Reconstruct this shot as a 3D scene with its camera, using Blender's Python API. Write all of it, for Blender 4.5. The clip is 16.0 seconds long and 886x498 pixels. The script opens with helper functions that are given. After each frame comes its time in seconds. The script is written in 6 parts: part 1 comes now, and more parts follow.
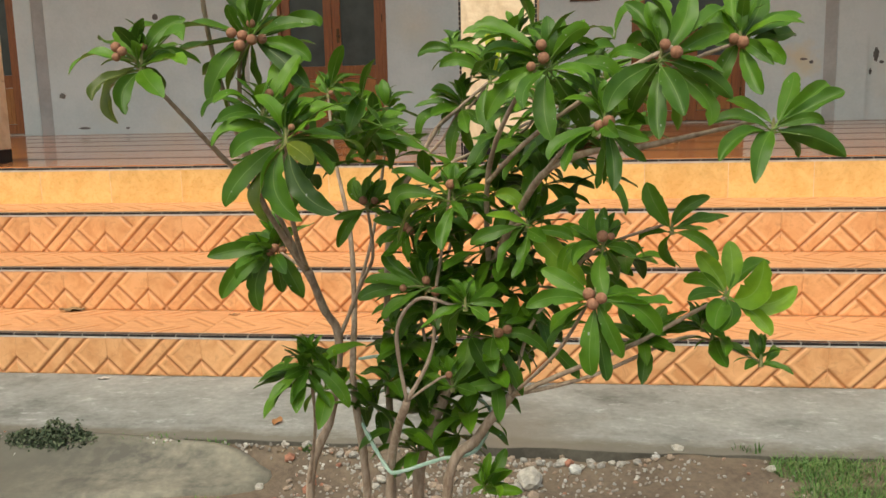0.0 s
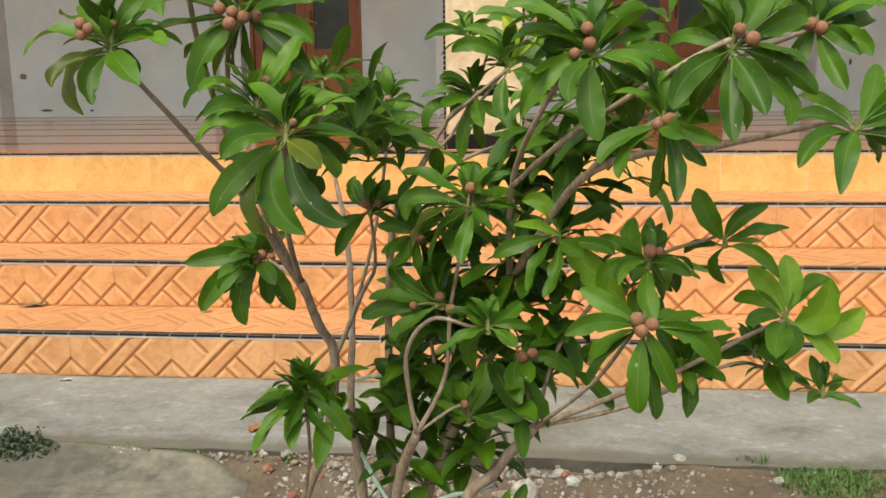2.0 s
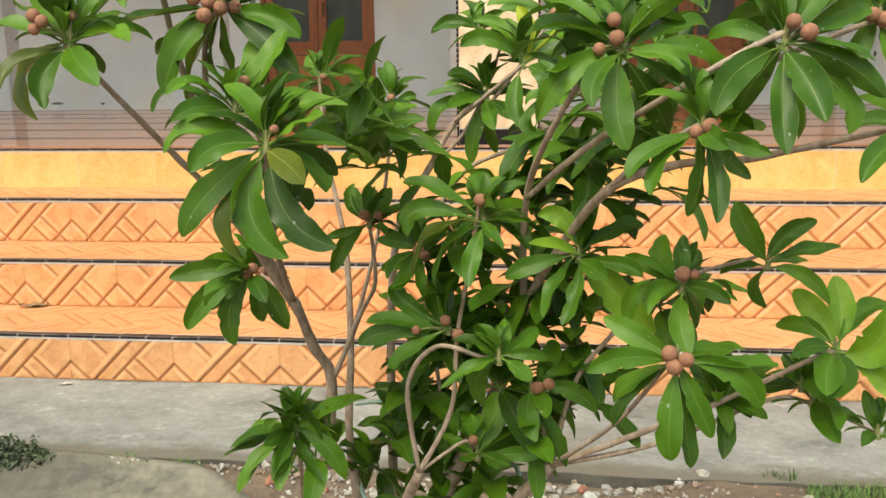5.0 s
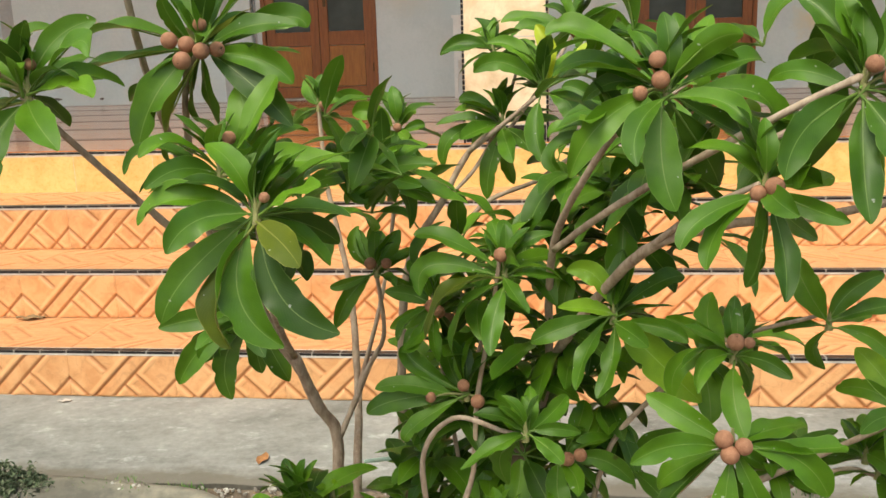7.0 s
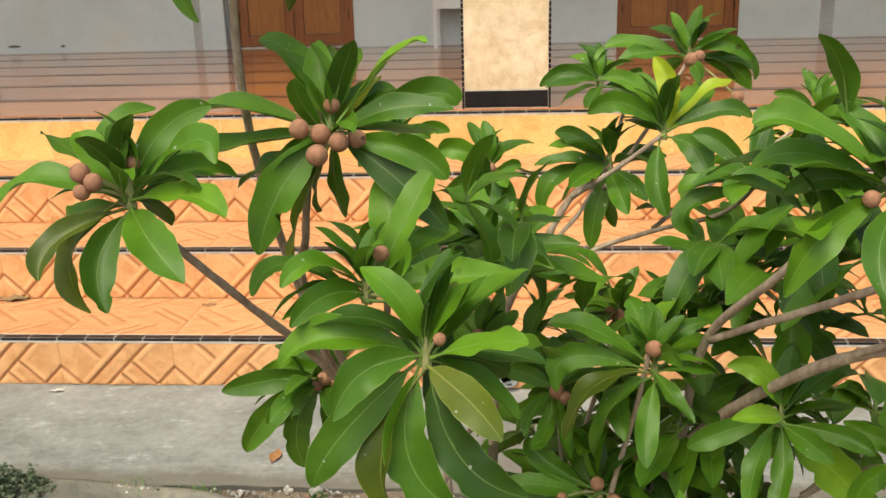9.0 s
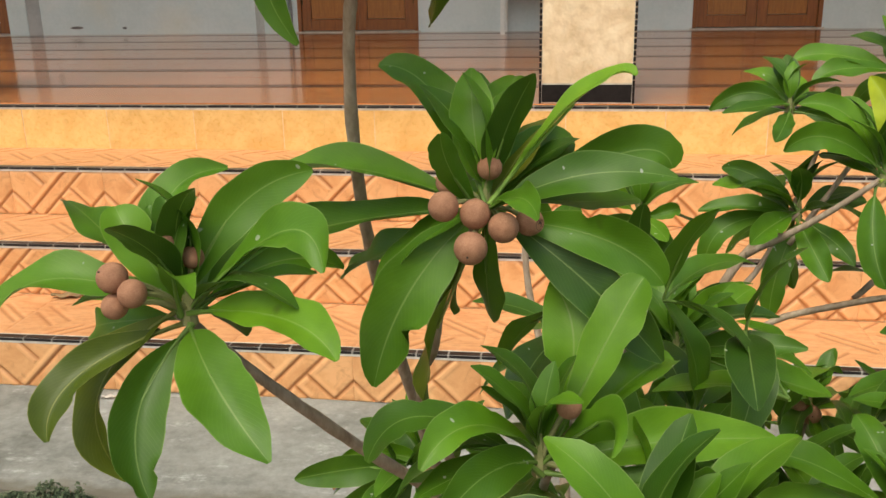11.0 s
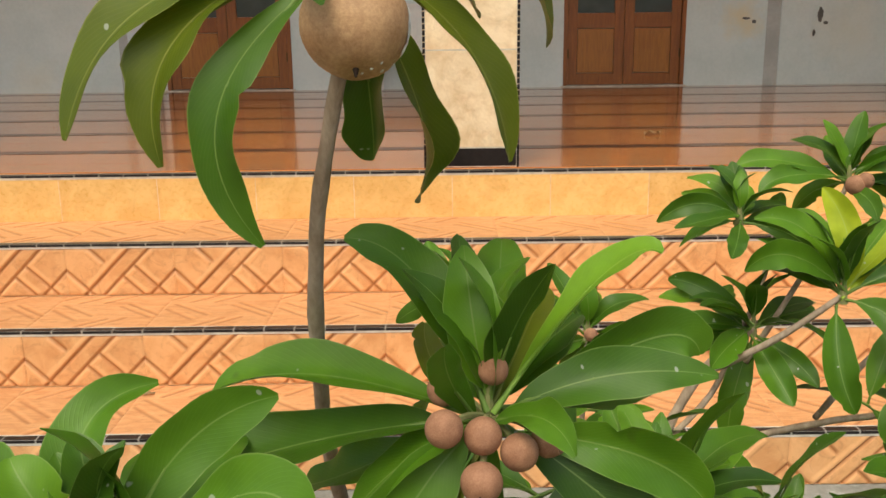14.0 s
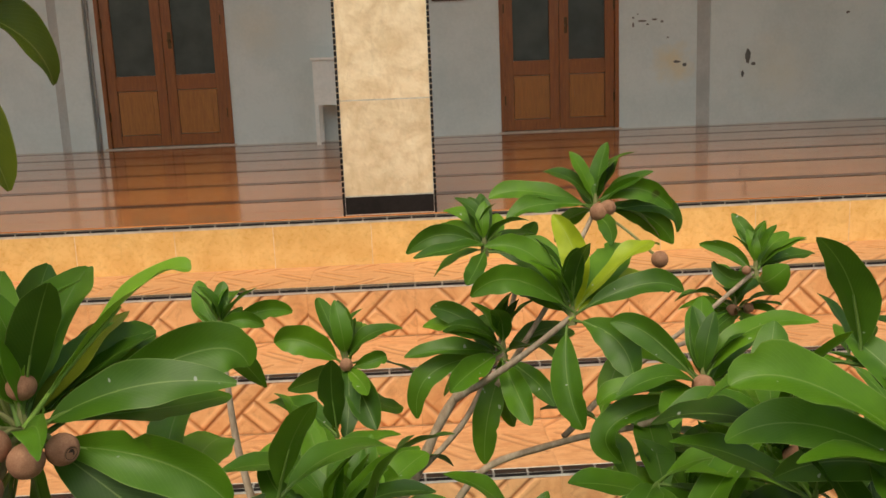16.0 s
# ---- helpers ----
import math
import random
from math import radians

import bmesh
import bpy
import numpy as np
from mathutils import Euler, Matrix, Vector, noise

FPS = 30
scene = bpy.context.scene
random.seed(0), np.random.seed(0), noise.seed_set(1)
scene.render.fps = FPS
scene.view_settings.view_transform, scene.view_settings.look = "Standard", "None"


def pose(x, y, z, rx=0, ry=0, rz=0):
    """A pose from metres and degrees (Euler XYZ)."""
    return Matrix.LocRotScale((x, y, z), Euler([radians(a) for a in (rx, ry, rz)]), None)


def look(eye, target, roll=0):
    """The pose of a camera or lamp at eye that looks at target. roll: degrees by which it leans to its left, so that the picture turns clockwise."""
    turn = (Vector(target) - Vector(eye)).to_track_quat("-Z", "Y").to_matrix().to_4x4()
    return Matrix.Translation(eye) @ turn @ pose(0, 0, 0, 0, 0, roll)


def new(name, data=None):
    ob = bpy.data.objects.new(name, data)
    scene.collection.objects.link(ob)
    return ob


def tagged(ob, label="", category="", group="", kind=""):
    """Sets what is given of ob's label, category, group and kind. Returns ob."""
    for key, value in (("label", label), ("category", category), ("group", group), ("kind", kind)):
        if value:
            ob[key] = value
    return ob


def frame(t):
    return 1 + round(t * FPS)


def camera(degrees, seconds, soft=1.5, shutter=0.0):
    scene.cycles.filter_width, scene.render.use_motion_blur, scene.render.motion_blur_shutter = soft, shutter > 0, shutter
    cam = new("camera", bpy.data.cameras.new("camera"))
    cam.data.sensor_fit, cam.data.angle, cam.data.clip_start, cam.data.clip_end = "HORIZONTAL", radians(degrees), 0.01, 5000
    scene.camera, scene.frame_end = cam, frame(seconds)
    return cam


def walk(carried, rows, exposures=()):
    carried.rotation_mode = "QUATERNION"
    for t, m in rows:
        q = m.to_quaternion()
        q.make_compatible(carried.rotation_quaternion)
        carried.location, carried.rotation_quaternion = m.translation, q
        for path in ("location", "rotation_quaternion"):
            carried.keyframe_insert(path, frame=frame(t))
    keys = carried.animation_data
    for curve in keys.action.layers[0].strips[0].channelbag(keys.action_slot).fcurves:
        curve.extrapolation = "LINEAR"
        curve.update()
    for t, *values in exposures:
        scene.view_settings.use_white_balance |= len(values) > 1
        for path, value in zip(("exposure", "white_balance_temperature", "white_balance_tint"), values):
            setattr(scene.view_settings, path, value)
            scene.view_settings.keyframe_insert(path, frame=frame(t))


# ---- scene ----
cam = camera(51.9, 16.0, soft=1.5)
PATH = [
    (0, (1.859, -3.361, 1.113), (1.587, -1.409, 0.775), -1.4),
    (0.5, (1.834, -3.299, 1.117), (1.6, -1.341, 0.779), -0.7),
    (1, (1.795, -3.233, 1.115), (1.592, -1.276, 0.758), -0.9),
    (1.5, (1.778, -3.206, 1.12), (1.575, -1.248, 0.763), -0.7),
    (2, (1.767, -3.185, 1.12), (1.565, -1.23, 0.749), -0.7),
    (2.5, (1.754, -3.159, 1.126), (1.58, -1.202, 0.752), -0.9),
    (3, (1.741, -3.14, 1.126), (1.585, -1.18, 0.765), -0.8),
    (5.5, (1.776, -3.019, 1.129), (1.497, -1.078, 0.735), -1.1),
    (6, (1.785, -2.987, 1.143), (1.471, -1.052, 0.747), -1.5),
    (6.5, (1.775, -2.951, 1.16), (1.492, -1.009, 0.775), -1.3),
    (7, (1.738, -2.914, 1.185), (1.492, -0.975, 0.761), -1.8),
    (7.5, (1.679, -2.875, 1.231), (1.486, -0.936, 0.784), -1.4),
    (8, (1.61, -2.853, 1.273), (1.485, -0.919, 0.78), -1.6),
    (8.5, (1.575, -2.838, 1.294), (1.476, -0.915, 0.755), -1.2),
    (9, (1.555, -2.772, 1.301), (1.395, -0.858, 0.743), -1.5),
    (9.5, (1.535, -2.691, 1.31), (1.287, -0.789, 0.744), -1.5),
    (10, (1.516, -2.633, 1.31), (1.199, -0.741, 0.745), -1.7),
    (12.5, (1.385, -2.448, 1.313), (1.264, -0.559, 0.667), 0.2),
    (13, (1.383, -2.442, 1.309), (1.308, -0.554, 0.654), -0.0),
    (13.5, (1.391, -2.448, 1.319), (1.351, -0.552, 0.682), -0.4),
    (14, (1.398, -2.438, 1.353), (1.395, -0.498, 0.867), -0.7),
    (14.5, (1.417, -2.44, 1.375), (1.399, -0.489, 0.934), -1.9),
    (15, (1.48, -2.449, 1.376), (1.532, -0.488, 0.983), -2.3),
    (15.5, (1.539, -2.461, 1.362), (1.623, -0.499, 0.983), -2.3),
    (16, (1.587, -2.475, 1.342), (1.66, -0.513, 0.959), -2.3),
]
walk(cam, [(t, look(eye, target, roll)) for t, eye, target, roll in PATH], [(0, 0.10, 6650, -3), (3.2, 0.27, 6650, -3), (5.5, 0.45, 6650, -3), (8, 0.45, 6650, -3), (10, 0.20, 6650, -3), (12.5, 0.12, 6650, -3), (13.5, 0.15, 6700, -3), (14.5, 0.0, 6900, -3), (16, -0.17, 6950, -3)])

# ---- world, sun, exposure ----
world = bpy.data.worlds.new("overcast_sky")
scene.world = world
world.use_nodes = True
wn = world.node_tree.nodes
sky = wn.new("ShaderNodeTexSky")
sky.sky_type = 'NISHITA'
sky.sun_disc = False
sky.sun_elevation = radians(60)
sky.sun_rotation = radians(200)
sky.air_density, sky.dust_density, sky.ozone_density = 1.2, 6.0, 1.0
wn["Background"].inputs["Strength"].default_value = 0.165
world.node_tree.links.new(sky.outputs["Color"], wn["Background"].inputs["Color"])

sun_data = bpy.data.lights.new("sun", 'SUN')
sun_data.energy = 0.95
sun_data.angle = radians(30)
sun_data.color = (1.0, 0.95, 0.88)
sun_lamp = new("sun", sun_data)
sun_lamp.matrix_world = look((-1, -6.2, 12), (1.5, 0, 0.3))

# ---- materials ----


def principled(name, color=(0.5, 0.5, 0.5), rough=0.6, metal=0.0):
    m = bpy.data.materials.new(name)
    m.use_nodes = True
    b = m.node_tree.nodes["Principled BSDF"]
    b.inputs["Base Color"].default_value = (*color, 1)
    b.inputs["Roughness"].default_value = rough
    b.inputs["Metallic"].default_value = metal
    return m, m.node_tree.nodes, m.node_tree.links, b


def mix_color(n, l, fac, a, b, mode='MIX'):
    """A colour mix; fac, a and b are sockets or values."""
    x = n.new("ShaderNodeMix")
    x.data_type, x.blend_type = 'RGBA', mode
    for socket, value in ((x.inputs[0], fac), (x.inputs[6], a), (x.inputs[7], b)):
        if isinstance(value, bpy.types.NodeSocket):
            l.new(value, socket)
        else:
            socket.default_value = value if isinstance(value, float) else (*value, 1)
    return x.outputs[2]


def noise_tex(n, l, scale, detail=4.0, rough=0.55, coords="Object", stretch=None):
    c = n.new("ShaderNodeTexCoord")
    t = n.new("ShaderNodeTexNoise")
    t.inputs["Scale"].default_value = scale
    t.inputs["Detail"].default_value = detail
    t.inputs["Roughness"].default_value = rough
    if stretch:
        mp = n.new("ShaderNodeMapping")
        mp.inputs["Scale"].default_value = stretch
        l.new(c.outputs[coords], mp.inputs["Vector"])
        l.new(mp.outputs[0], t.inputs["Vector"])
    else:
        l.new(c.outputs[coords], t.inputs["Vector"])
    return t.outputs["Fac"]


def ramp(n, l, fac, *stops):
    r = n.new("ShaderNodeValToRGB")
    e = r.color_ramp.elements
    for i, (p, c) in enumerate(stops):
        el = e[i] if i < 2 else e.new(p)
        el.position, el.color = p, (*c, 1)
    l.new(fac, r.inputs[0])
    return r.outputs[0]


def bump(n, l, b, height, strength=0.3, dist=0.01):
    x = n.new("ShaderNodeBump")
    x.inputs["Strength"].default_value = strength
    x.inputs["Distance"].default_value = dist
    l.new(height, x.inputs["Height"])
    l.new(x.outputs[0], b.inputs["Normal"])


def tile_material(name, light, dark, groove, rough=0.32, grain=(1, 1, 1), stain=0.6):
    """Glazed tile: marbled glaze, a tint of its own for each tile, darker glaze in the grooves, paler laths beside
    them.
    """
    m, n, l, b = principled(name, rough=rough)
    info = n.new("ShaderNodeObjectInfo")
    c = n.new("ShaderNodeTexCoord")
    mp = n.new("ShaderNodeMapping")
    mp.inputs["Scale"].default_value = grain
    add = n.new("ShaderNodeVectorMath")
    add.operation = 'ADD'
    sc = n.new("ShaderNodeVectorMath")
    sc.operation = 'SCALE'
    sc.inputs[0].default_value = (7, 5, 3)
    l.new(info.outputs["Random"], sc.inputs["Scale"])
    l.new(c.outputs["Object"], mp.inputs["Vector"])
    l.new(mp.outputs[0], add.inputs[0])
    l.new(sc.outputs[0], add.inputs[1])
    big = n.new("ShaderNodeTexNoise")
    big.inputs["Scale"].default_value, big.inputs["Detail"].default_value = 11, 7
    big.inputs["Roughness"].default_value, big.inputs["Distortion"].default_value = 0.62, 0.6
    l.new(add.outputs[0], big.inputs["Vector"])
    base = ramp(n, l, big.outputs["Fac"], (0.36, dark), (0.60, light))
    blot = n.new("ShaderNodeTexNoise")
    blot.inputs["Scale"].default_value, blot.inputs["Detail"].default_value = 16, 8
    blot.inputs["Roughness"].default_value, blot.inputs["Distortion"].default_value = 0.7, 1.2
    l.new(add.outputs[0], blot.inputs["Vector"])
    base = mix_color(n, l, ramp(n, l, blot.outputs["Fac"], (0.52, (0, 0, 0)), (0.66, (stain,) * 3)), base, tuple(v * 0.78 for v in dark))
    hue = n.new("ShaderNodeHueSaturation")
    mr = n.new("ShaderNodeMapRange")
    mr.inputs["To Min"].default_value, mr.inputs["To Max"].default_value = 0.93, 1.06
    l.new(info.outputs["Random"], mr.inputs["Value"])
    l.new(mr.outputs[0], hue.inputs["Value"])
    l.new(base, hue.inputs["Color"])
    # relief shading put into the glaze: dark grooves, laths pale as if lit
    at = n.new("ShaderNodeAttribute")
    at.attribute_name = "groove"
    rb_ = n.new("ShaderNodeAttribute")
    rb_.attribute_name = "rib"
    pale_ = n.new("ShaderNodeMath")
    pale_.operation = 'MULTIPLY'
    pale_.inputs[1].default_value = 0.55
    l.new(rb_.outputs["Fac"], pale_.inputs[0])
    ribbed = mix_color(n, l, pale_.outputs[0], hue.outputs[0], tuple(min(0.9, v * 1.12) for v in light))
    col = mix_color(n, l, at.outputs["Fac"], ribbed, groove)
    l.new(col, b.inputs["Base Color"])
    fine = noise_tex(n, l, 60, 3)
    rr = n.new("ShaderNodeMapRange")
    rr.inputs["To Min"].default_value, rr.inputs["To Max"].default_value = rough - 0.08, rough + 0.14
    l.new(fine, rr.inputs["Value"])
    l.new(rr.outputs[0], b.inputs["Roughness"])
    bump(n, l, b, fine, 0.08, 0.004)
    return m


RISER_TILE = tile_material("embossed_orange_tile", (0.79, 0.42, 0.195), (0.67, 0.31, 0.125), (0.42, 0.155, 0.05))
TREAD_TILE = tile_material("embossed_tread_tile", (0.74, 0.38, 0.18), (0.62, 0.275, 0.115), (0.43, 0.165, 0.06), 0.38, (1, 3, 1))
PLAIN_TILE = tile_material("marbled_yellow_tile", (0.88, 0.555, 0.215), (0.78, 0.44, 0.145), (0.5, 0.2, 0.05), 0.26, (1, 1, 1), 0.3)
PILLAR_TILE = tile_material("cream_marble_tile", (0.86, 0.68, 0.47), (0.72, 0.53, 0.33), (0.5, 0.3, 0.15), 0.35, (1, 1, 0.8), 0.35)
# shallow crumpled relief of the pillar's tiles
pn, pl = PILLAR_TILE.node_tree.nodes, PILLAR_TILE.node_tree.links
crumple = noise_tex(pn, pl, 11, 3, 0.5)
bump(pn, pl, pn["Principled BSDF"], crumple, 0.40, 0.035)


def speckled(name, a, b2, scale, rough=0.7, fine=80.0, strength=0.15, stretch=None, dist=0.004):
    """Two colours mixed by a broad and a fine noise, with a fine relief."""
    m, n, l, b = principled(name, rough=rough)
    broad = noise_tex(n, l, scale, 6, 0.6, stretch=stretch)
    small = noise_tex(n, l, fine, 4, 0.6, stretch=stretch)
    mid = n.new("ShaderNodeMath")
    mid.operation = 'MULTIPLY_ADD'
    mid.inputs[1].default_value, mid.inputs[2].default_value = 0.35, -0.175
    l.new(small, mid.inputs[0])
    s = n.new("ShaderNodeMath")
    s.operation = 'ADD'
    l.new(broad, s.inputs[0])
    l.new(mid.outputs[0], s.inputs[1])
    l.new(ramp(n, l, s.outputs[0], (0.38, a), (0.62, b2)), b.inputs["Base Color"])
    bump(n, l, b, small, strength, dist)
    return m


BLACK_TRIM = speckled("black_glazed_trim", (0.010, 0.007, 0.007), (0.022, 0.016, 0.016), 12, 0.32, 60, 0.05)
BLACK_TRIM.node_tree.nodes["Principled BSDF"].inputs["Specular IOR Level"].default_value = 0.35
GROUT = speckled("pale_grout", (0.50, 0.44, 0.39), (0.64, 0.58, 0.52), 20, 0.85, 90, 0.2)
JOINT = speckled("orange_tile_joint", (0.72, 0.48, 0.27), (0.84, 0.62, 0.40), 20, 0.85, 90, 0.2)
EDGE_BED = speckled("grey_edging_bed", (0.26, 0.235, 0.215), (0.36, 0.33, 0.30), 20, 0.85, 90, 0.2)
WALL_PAINT = speckled("grey_white_limewash", (0.665, 0.735, 0.75), (0.755, 0.815, 0.83), 1.6, 0.85, 35, 0.15)
# soft yellow damp stains in the wall's paint
wt = WALL_PAINT.node_tree
wb = wt.nodes["Principled BSDF"]
plain_wall = wb.inputs["Base Color"].links[0].from_socket
wc = wt.nodes.new("ShaderNodeTexCoord")
wcol = plain_wall
for centre, reach, amount in (((4.02, 5.75, 1.33), 0.22, 1.0), ((4.95, 5.75, 1.25), 0.40, 0.3), ((-2.95, 5.75, 1.02), 0.25, 0.25), ((0.35, 5.75, 1.75), 0.30, 0.3), ((-2.2, 5.75, 0.85), 0.30, 0.3)):
    wd = wt.nodes.new("ShaderNodeVectorMath")
    wd.operation = 'DISTANCE'
    wt.links.new(wc.outputs["Object"], wd.inputs[0])
    wd.inputs[1].default_value = centre
    wn_ = wt.nodes.new("ShaderNodeMath")
    wn_.operation = 'MULTIPLY_ADD'
    wn_.inputs[1].default_value = 0.35
    wt.links.new(noise_tex(wt.nodes, wt.links, 7, 6, 0.65), wn_.inputs[0])
    wt.links.new(wd.outputs["Value"], wn_.inputs[2])
    wr = wt.nodes.new("ShaderNodeMapRange")
    wr.inputs["From Min"].default_value, wr.inputs["From Max"].default_value = 0.15, 0.17 + reach
    wr.inputs["To Min"].default_value, wr.inputs["To Max"].default_value = amount, 0.0
    wt.links.new(wn_.outputs[0], wr.inputs["Value"])
    wcol = mix_color(wt.nodes, wt.links, wr.outputs[0], wcol, (0.80, 0.70, 0.50))
wt.links.new(wcol, wb.inputs["Base Color"])
CEILING_PAINT = speckled("white_ceiling_paint", (0.82, 0.82, 0.80), (0.88, 0.88, 0.86), 1.5, 0.85, 30, 0.1)
SHADE_GREY = speckled("corner_shade_grey", (0.45, 0.46, 0.46), (0.55, 0.56, 0.56), 3.0, 0.9, 40, 0.2)
PLASTER_OLD = speckled("bare_plaster_patch", (0.13, 0.125, 0.12), (0.22, 0.21, 0.20), 9, 0.9, 60, 0.3)
CHAIR_PAINT = speckled("worn_white_paint", (0.80, 0.81, 0.80), (0.88, 0.88, 0.87), 5, 0.5, 40, 0.1)
PVC = speckled("grey_plastic_pipe", (0.30, 0.30, 0.31), (0.40, 0.40, 0.40), 6, 0.5, 50, 0.08)
DARK_HOLE = speckled("dark_pipe_inside", (0.02, 0.02, 0.02), (0.04, 0.035, 0.03), 9, 0.8)
BRASS = principled("dull_dark_bronze", (0.12, 0.07, 0.035), 0.45, 1.0)[0]


def wood_material(name, a, b2, rough=0.35):
    m, n, l, b = principled(name, rough=rough)
    g = noise_tex(n, l, 9, 6, 0.65, stretch=(6, 6, 0.6))
    w = noise_tex(n, l, 60, 3, 0.6, stretch=(5, 5, 0.4))
    c = ramp(n, l, g, (0.35, a), (0.66, b2))
    l.new(mix_color(n, l, 0.25, c, ramp(n, l, w, (0.4, a), (0.6, b2))), b.inputs["Base Color"])
    bump(n, l, b, w, 0.08, 0.003)
    b.inputs["Coat Weight"].default_value = 0.25
    b.inputs["Coat Roughness"].default_value = 0.25
    return m


DOOR_WOOD = wood_material("varnished_red_brown_wood", (0.21, 0.060, 0.014), (0.36, 0.115, 0.024))
PANEL_WOOD = wood_material("varnished_panel_wood", (0.30, 0.105, 0.021), (0.46, 0.180, 0.036))

GLASS, gn, gl, gb = principled("frosted_door_glass", (0.10, 0.12, 0.12), 0.3)
gl.new(ramp(gn, gl, noise_tex(gn, gl, 5, 3), (0.3, (0.036, 0.046, 0.045)), (0.7, (0.072, 0.086, 0.082))), gb.inputs["Base Color"])

FLOOR_TILE, fn, fl, fb = principled("polished_brown_floor_tile", rough=0.16)
streak = noise_tex(fn, fl, 7, 6, 0.6, stretch=(0.5, 7, 1))
finef = noise_tex(fn, fl, 40, 4, 0.6, stretch=(0.4, 5, 1))
fl.new(mix_color(fn, fl, 0.35, ramp(fn, fl, streak, (0.35, (0.46, 0.165, 0.050)), (0.65, (0.64, 0.26, 0.090))),
                 ramp(fn, fl, finef, (0.4, (0.42, 0.14, 0.042)), (0.6, (0.66, 0.29, 0.105)))), fb.inputs["Base Color"])
fb.inputs["Specular IOR Level"].default_value = 0.5
fb.inputs["Coat Weight"].default_value = 0.5
fb.inputs["Coat Roughness"].default_value = 0.08
bump(fn, fl, fb, noise_tex(fn, fl, 9.0, 3, 0.5, stretch=(0.5, 2.0, 1)), 0.035, 0.01)
FLOOR_DARK = speckled("dark_floor_strip", (0.075, 0.030, 0.016), (0.125, 0.054, 0.029), 8, 0.25, 50, 0.03)
FLOOR_DARK.node_tree.nodes["Principled BSDF"].inputs["Coat Weight"].default_value = 0.2
FLOOR_DARK.node_tree.nodes["Principled BSDF"].inputs["Coat Roughness"].default_value = 0.05
FLOOR_JOINT = speckled("pale_floor_joint", (0.60, 0.34, 0.18), (0.70, 0.43, 0.25), 8, 0.5, 50, 0.05)

CONCRETE, cn, cl, cb = principled("weathered_concrete", rough=0.88)
c1 = noise_tex(cn, cl, 2.6, 8, 0.68, stretch=(0.9, 1.3, 1))
c2 = noise_tex(cn, cl, 9, 10, 0.75, stretch=(0.8, 1.5, 1))
grey = ramp(cn, cl, c1, (0.30, (0.115, 0.110, 0.094)), (0.45, (0.235, 0.230, 0.21)), (0.66, (0.335, 0.325, 0.30)))
pale = ramp(cn, cl, c2, (0.56, (0.0, 0.0, 0.0)), (0.68, (0.7, 0.7, 0.7)))
slab = mix_color(cn, cl, pale, grey, (0.52, 0.515, 0.49))
slab = mix_color(cn, cl, 0.35, slab, ramp(cn, cl, noise_tex(cn, cl, 38, 6, 0.75), (0.36, (0.55, 0.55, 0.53)), (0.64, (1.25, 1.25, 1.25))), 'MULTIPLY')
# soil trodden onto the outer edge
cpos = cn.new("ShaderNodeTexCoord")
csep = cn.new("ShaderNodeSeparateXYZ")
cl.new(cpos.outputs["Object"], csep.inputs[0])
cedge = cn.new("ShaderNodeMapRange")
cedge.inputs["From Min"].default_value, cedge.inputs["From Max"].default_value = -0.44, -0.60
cedge.inputs["To Min"].default_value, cedge.inputs["To Max"].default_value = -0.35, 0.55
cl.new(csep.outputs["Y"], cedge.inputs["Value"])
csum = cn.new("ShaderNodeMath")
cl.new(cedge.outputs[0], csum.inputs[0])
cl.new(noise_tex(cn, cl, 5, 7, 0.7, stretch=(0.7, 1.5, 1)), csum.inputs[1])
soiled = ramp(cn, cl, csum.outputs[0], (0.60, (0.0, 0.0, 0.0)), (0.85, (0.85, 0.85, 0.85)))
slab = mix_color(cn, cl, soiled, slab, (0.135, 0.115, 0.085))
# brown damp stain where the tree drips
cdist = cn.new("ShaderNodeVectorMath")
cdist.operation = 'DISTANCE'
cl.new(cpos.outputs["Object"], cdist.inputs[0])
cdist.inputs[1].default_value = (1.66, -0.50, 0.0)
cwide = cn.new("ShaderNodeMath")
cwide.operation = 'MULTIPLY_ADD'
cwide.inputs[1].default_value = 0.5
cl.new(noise_tex(cn, cl, 5, 7, 0.7, stretch=(0.6, 1.6, 1)), cwide.inputs[0])
cl.new(cdist.outputs["Value"], cwide.inputs[2])
drip = ramp(cn, cl, cwide.outputs[0], (0.34, (0.75, 0.75, 0.75)), (0.62, (0.0, 0.0, 0.0)))
cl.new(mix_color(cn, cl, drip, slab, (0.165, 0.135, 0.10)), cb.inputs["Base Color"])
bump(cn, cl, cb, c2, 0.25, 0.01)

EDGE_CONCRETE = speckled("dark_concrete_edge", (0.075, 0.066, 0.052), (0.14, 0.125, 0.10), 5, 0.8, 60, 0.3)
CEMENT = speckled("old_cement_pour", (0.105, 0.098, 0.080), (0.30, 0.272, 0.208), 2.2, 0.92, 26, 0.5)
ct = CEMENT.node_tree
cmb = ct.nodes["Principled BSDF"]
pour = cmb.inputs["Base Color"].links[0].from_socket
cmc = ct.nodes.new("ShaderNodeTexCoord")
cms = ct.nodes.new("ShaderNodeSeparateXYZ")
ct.links.new(cmc.outputs["Object"], cms.inputs[0])
cma = ct.nodes.new("ShaderNodeMath")
cma.operation = 'MULTIPLY_ADD'
cma.inputs[1].default_value = -1.1
ct.links.new(cms.outputs["X"], cma.inputs[0])
ct.links.new(noise_tex(ct.nodes, ct.links, 4, 8, 0.7), cma.inputs[2])
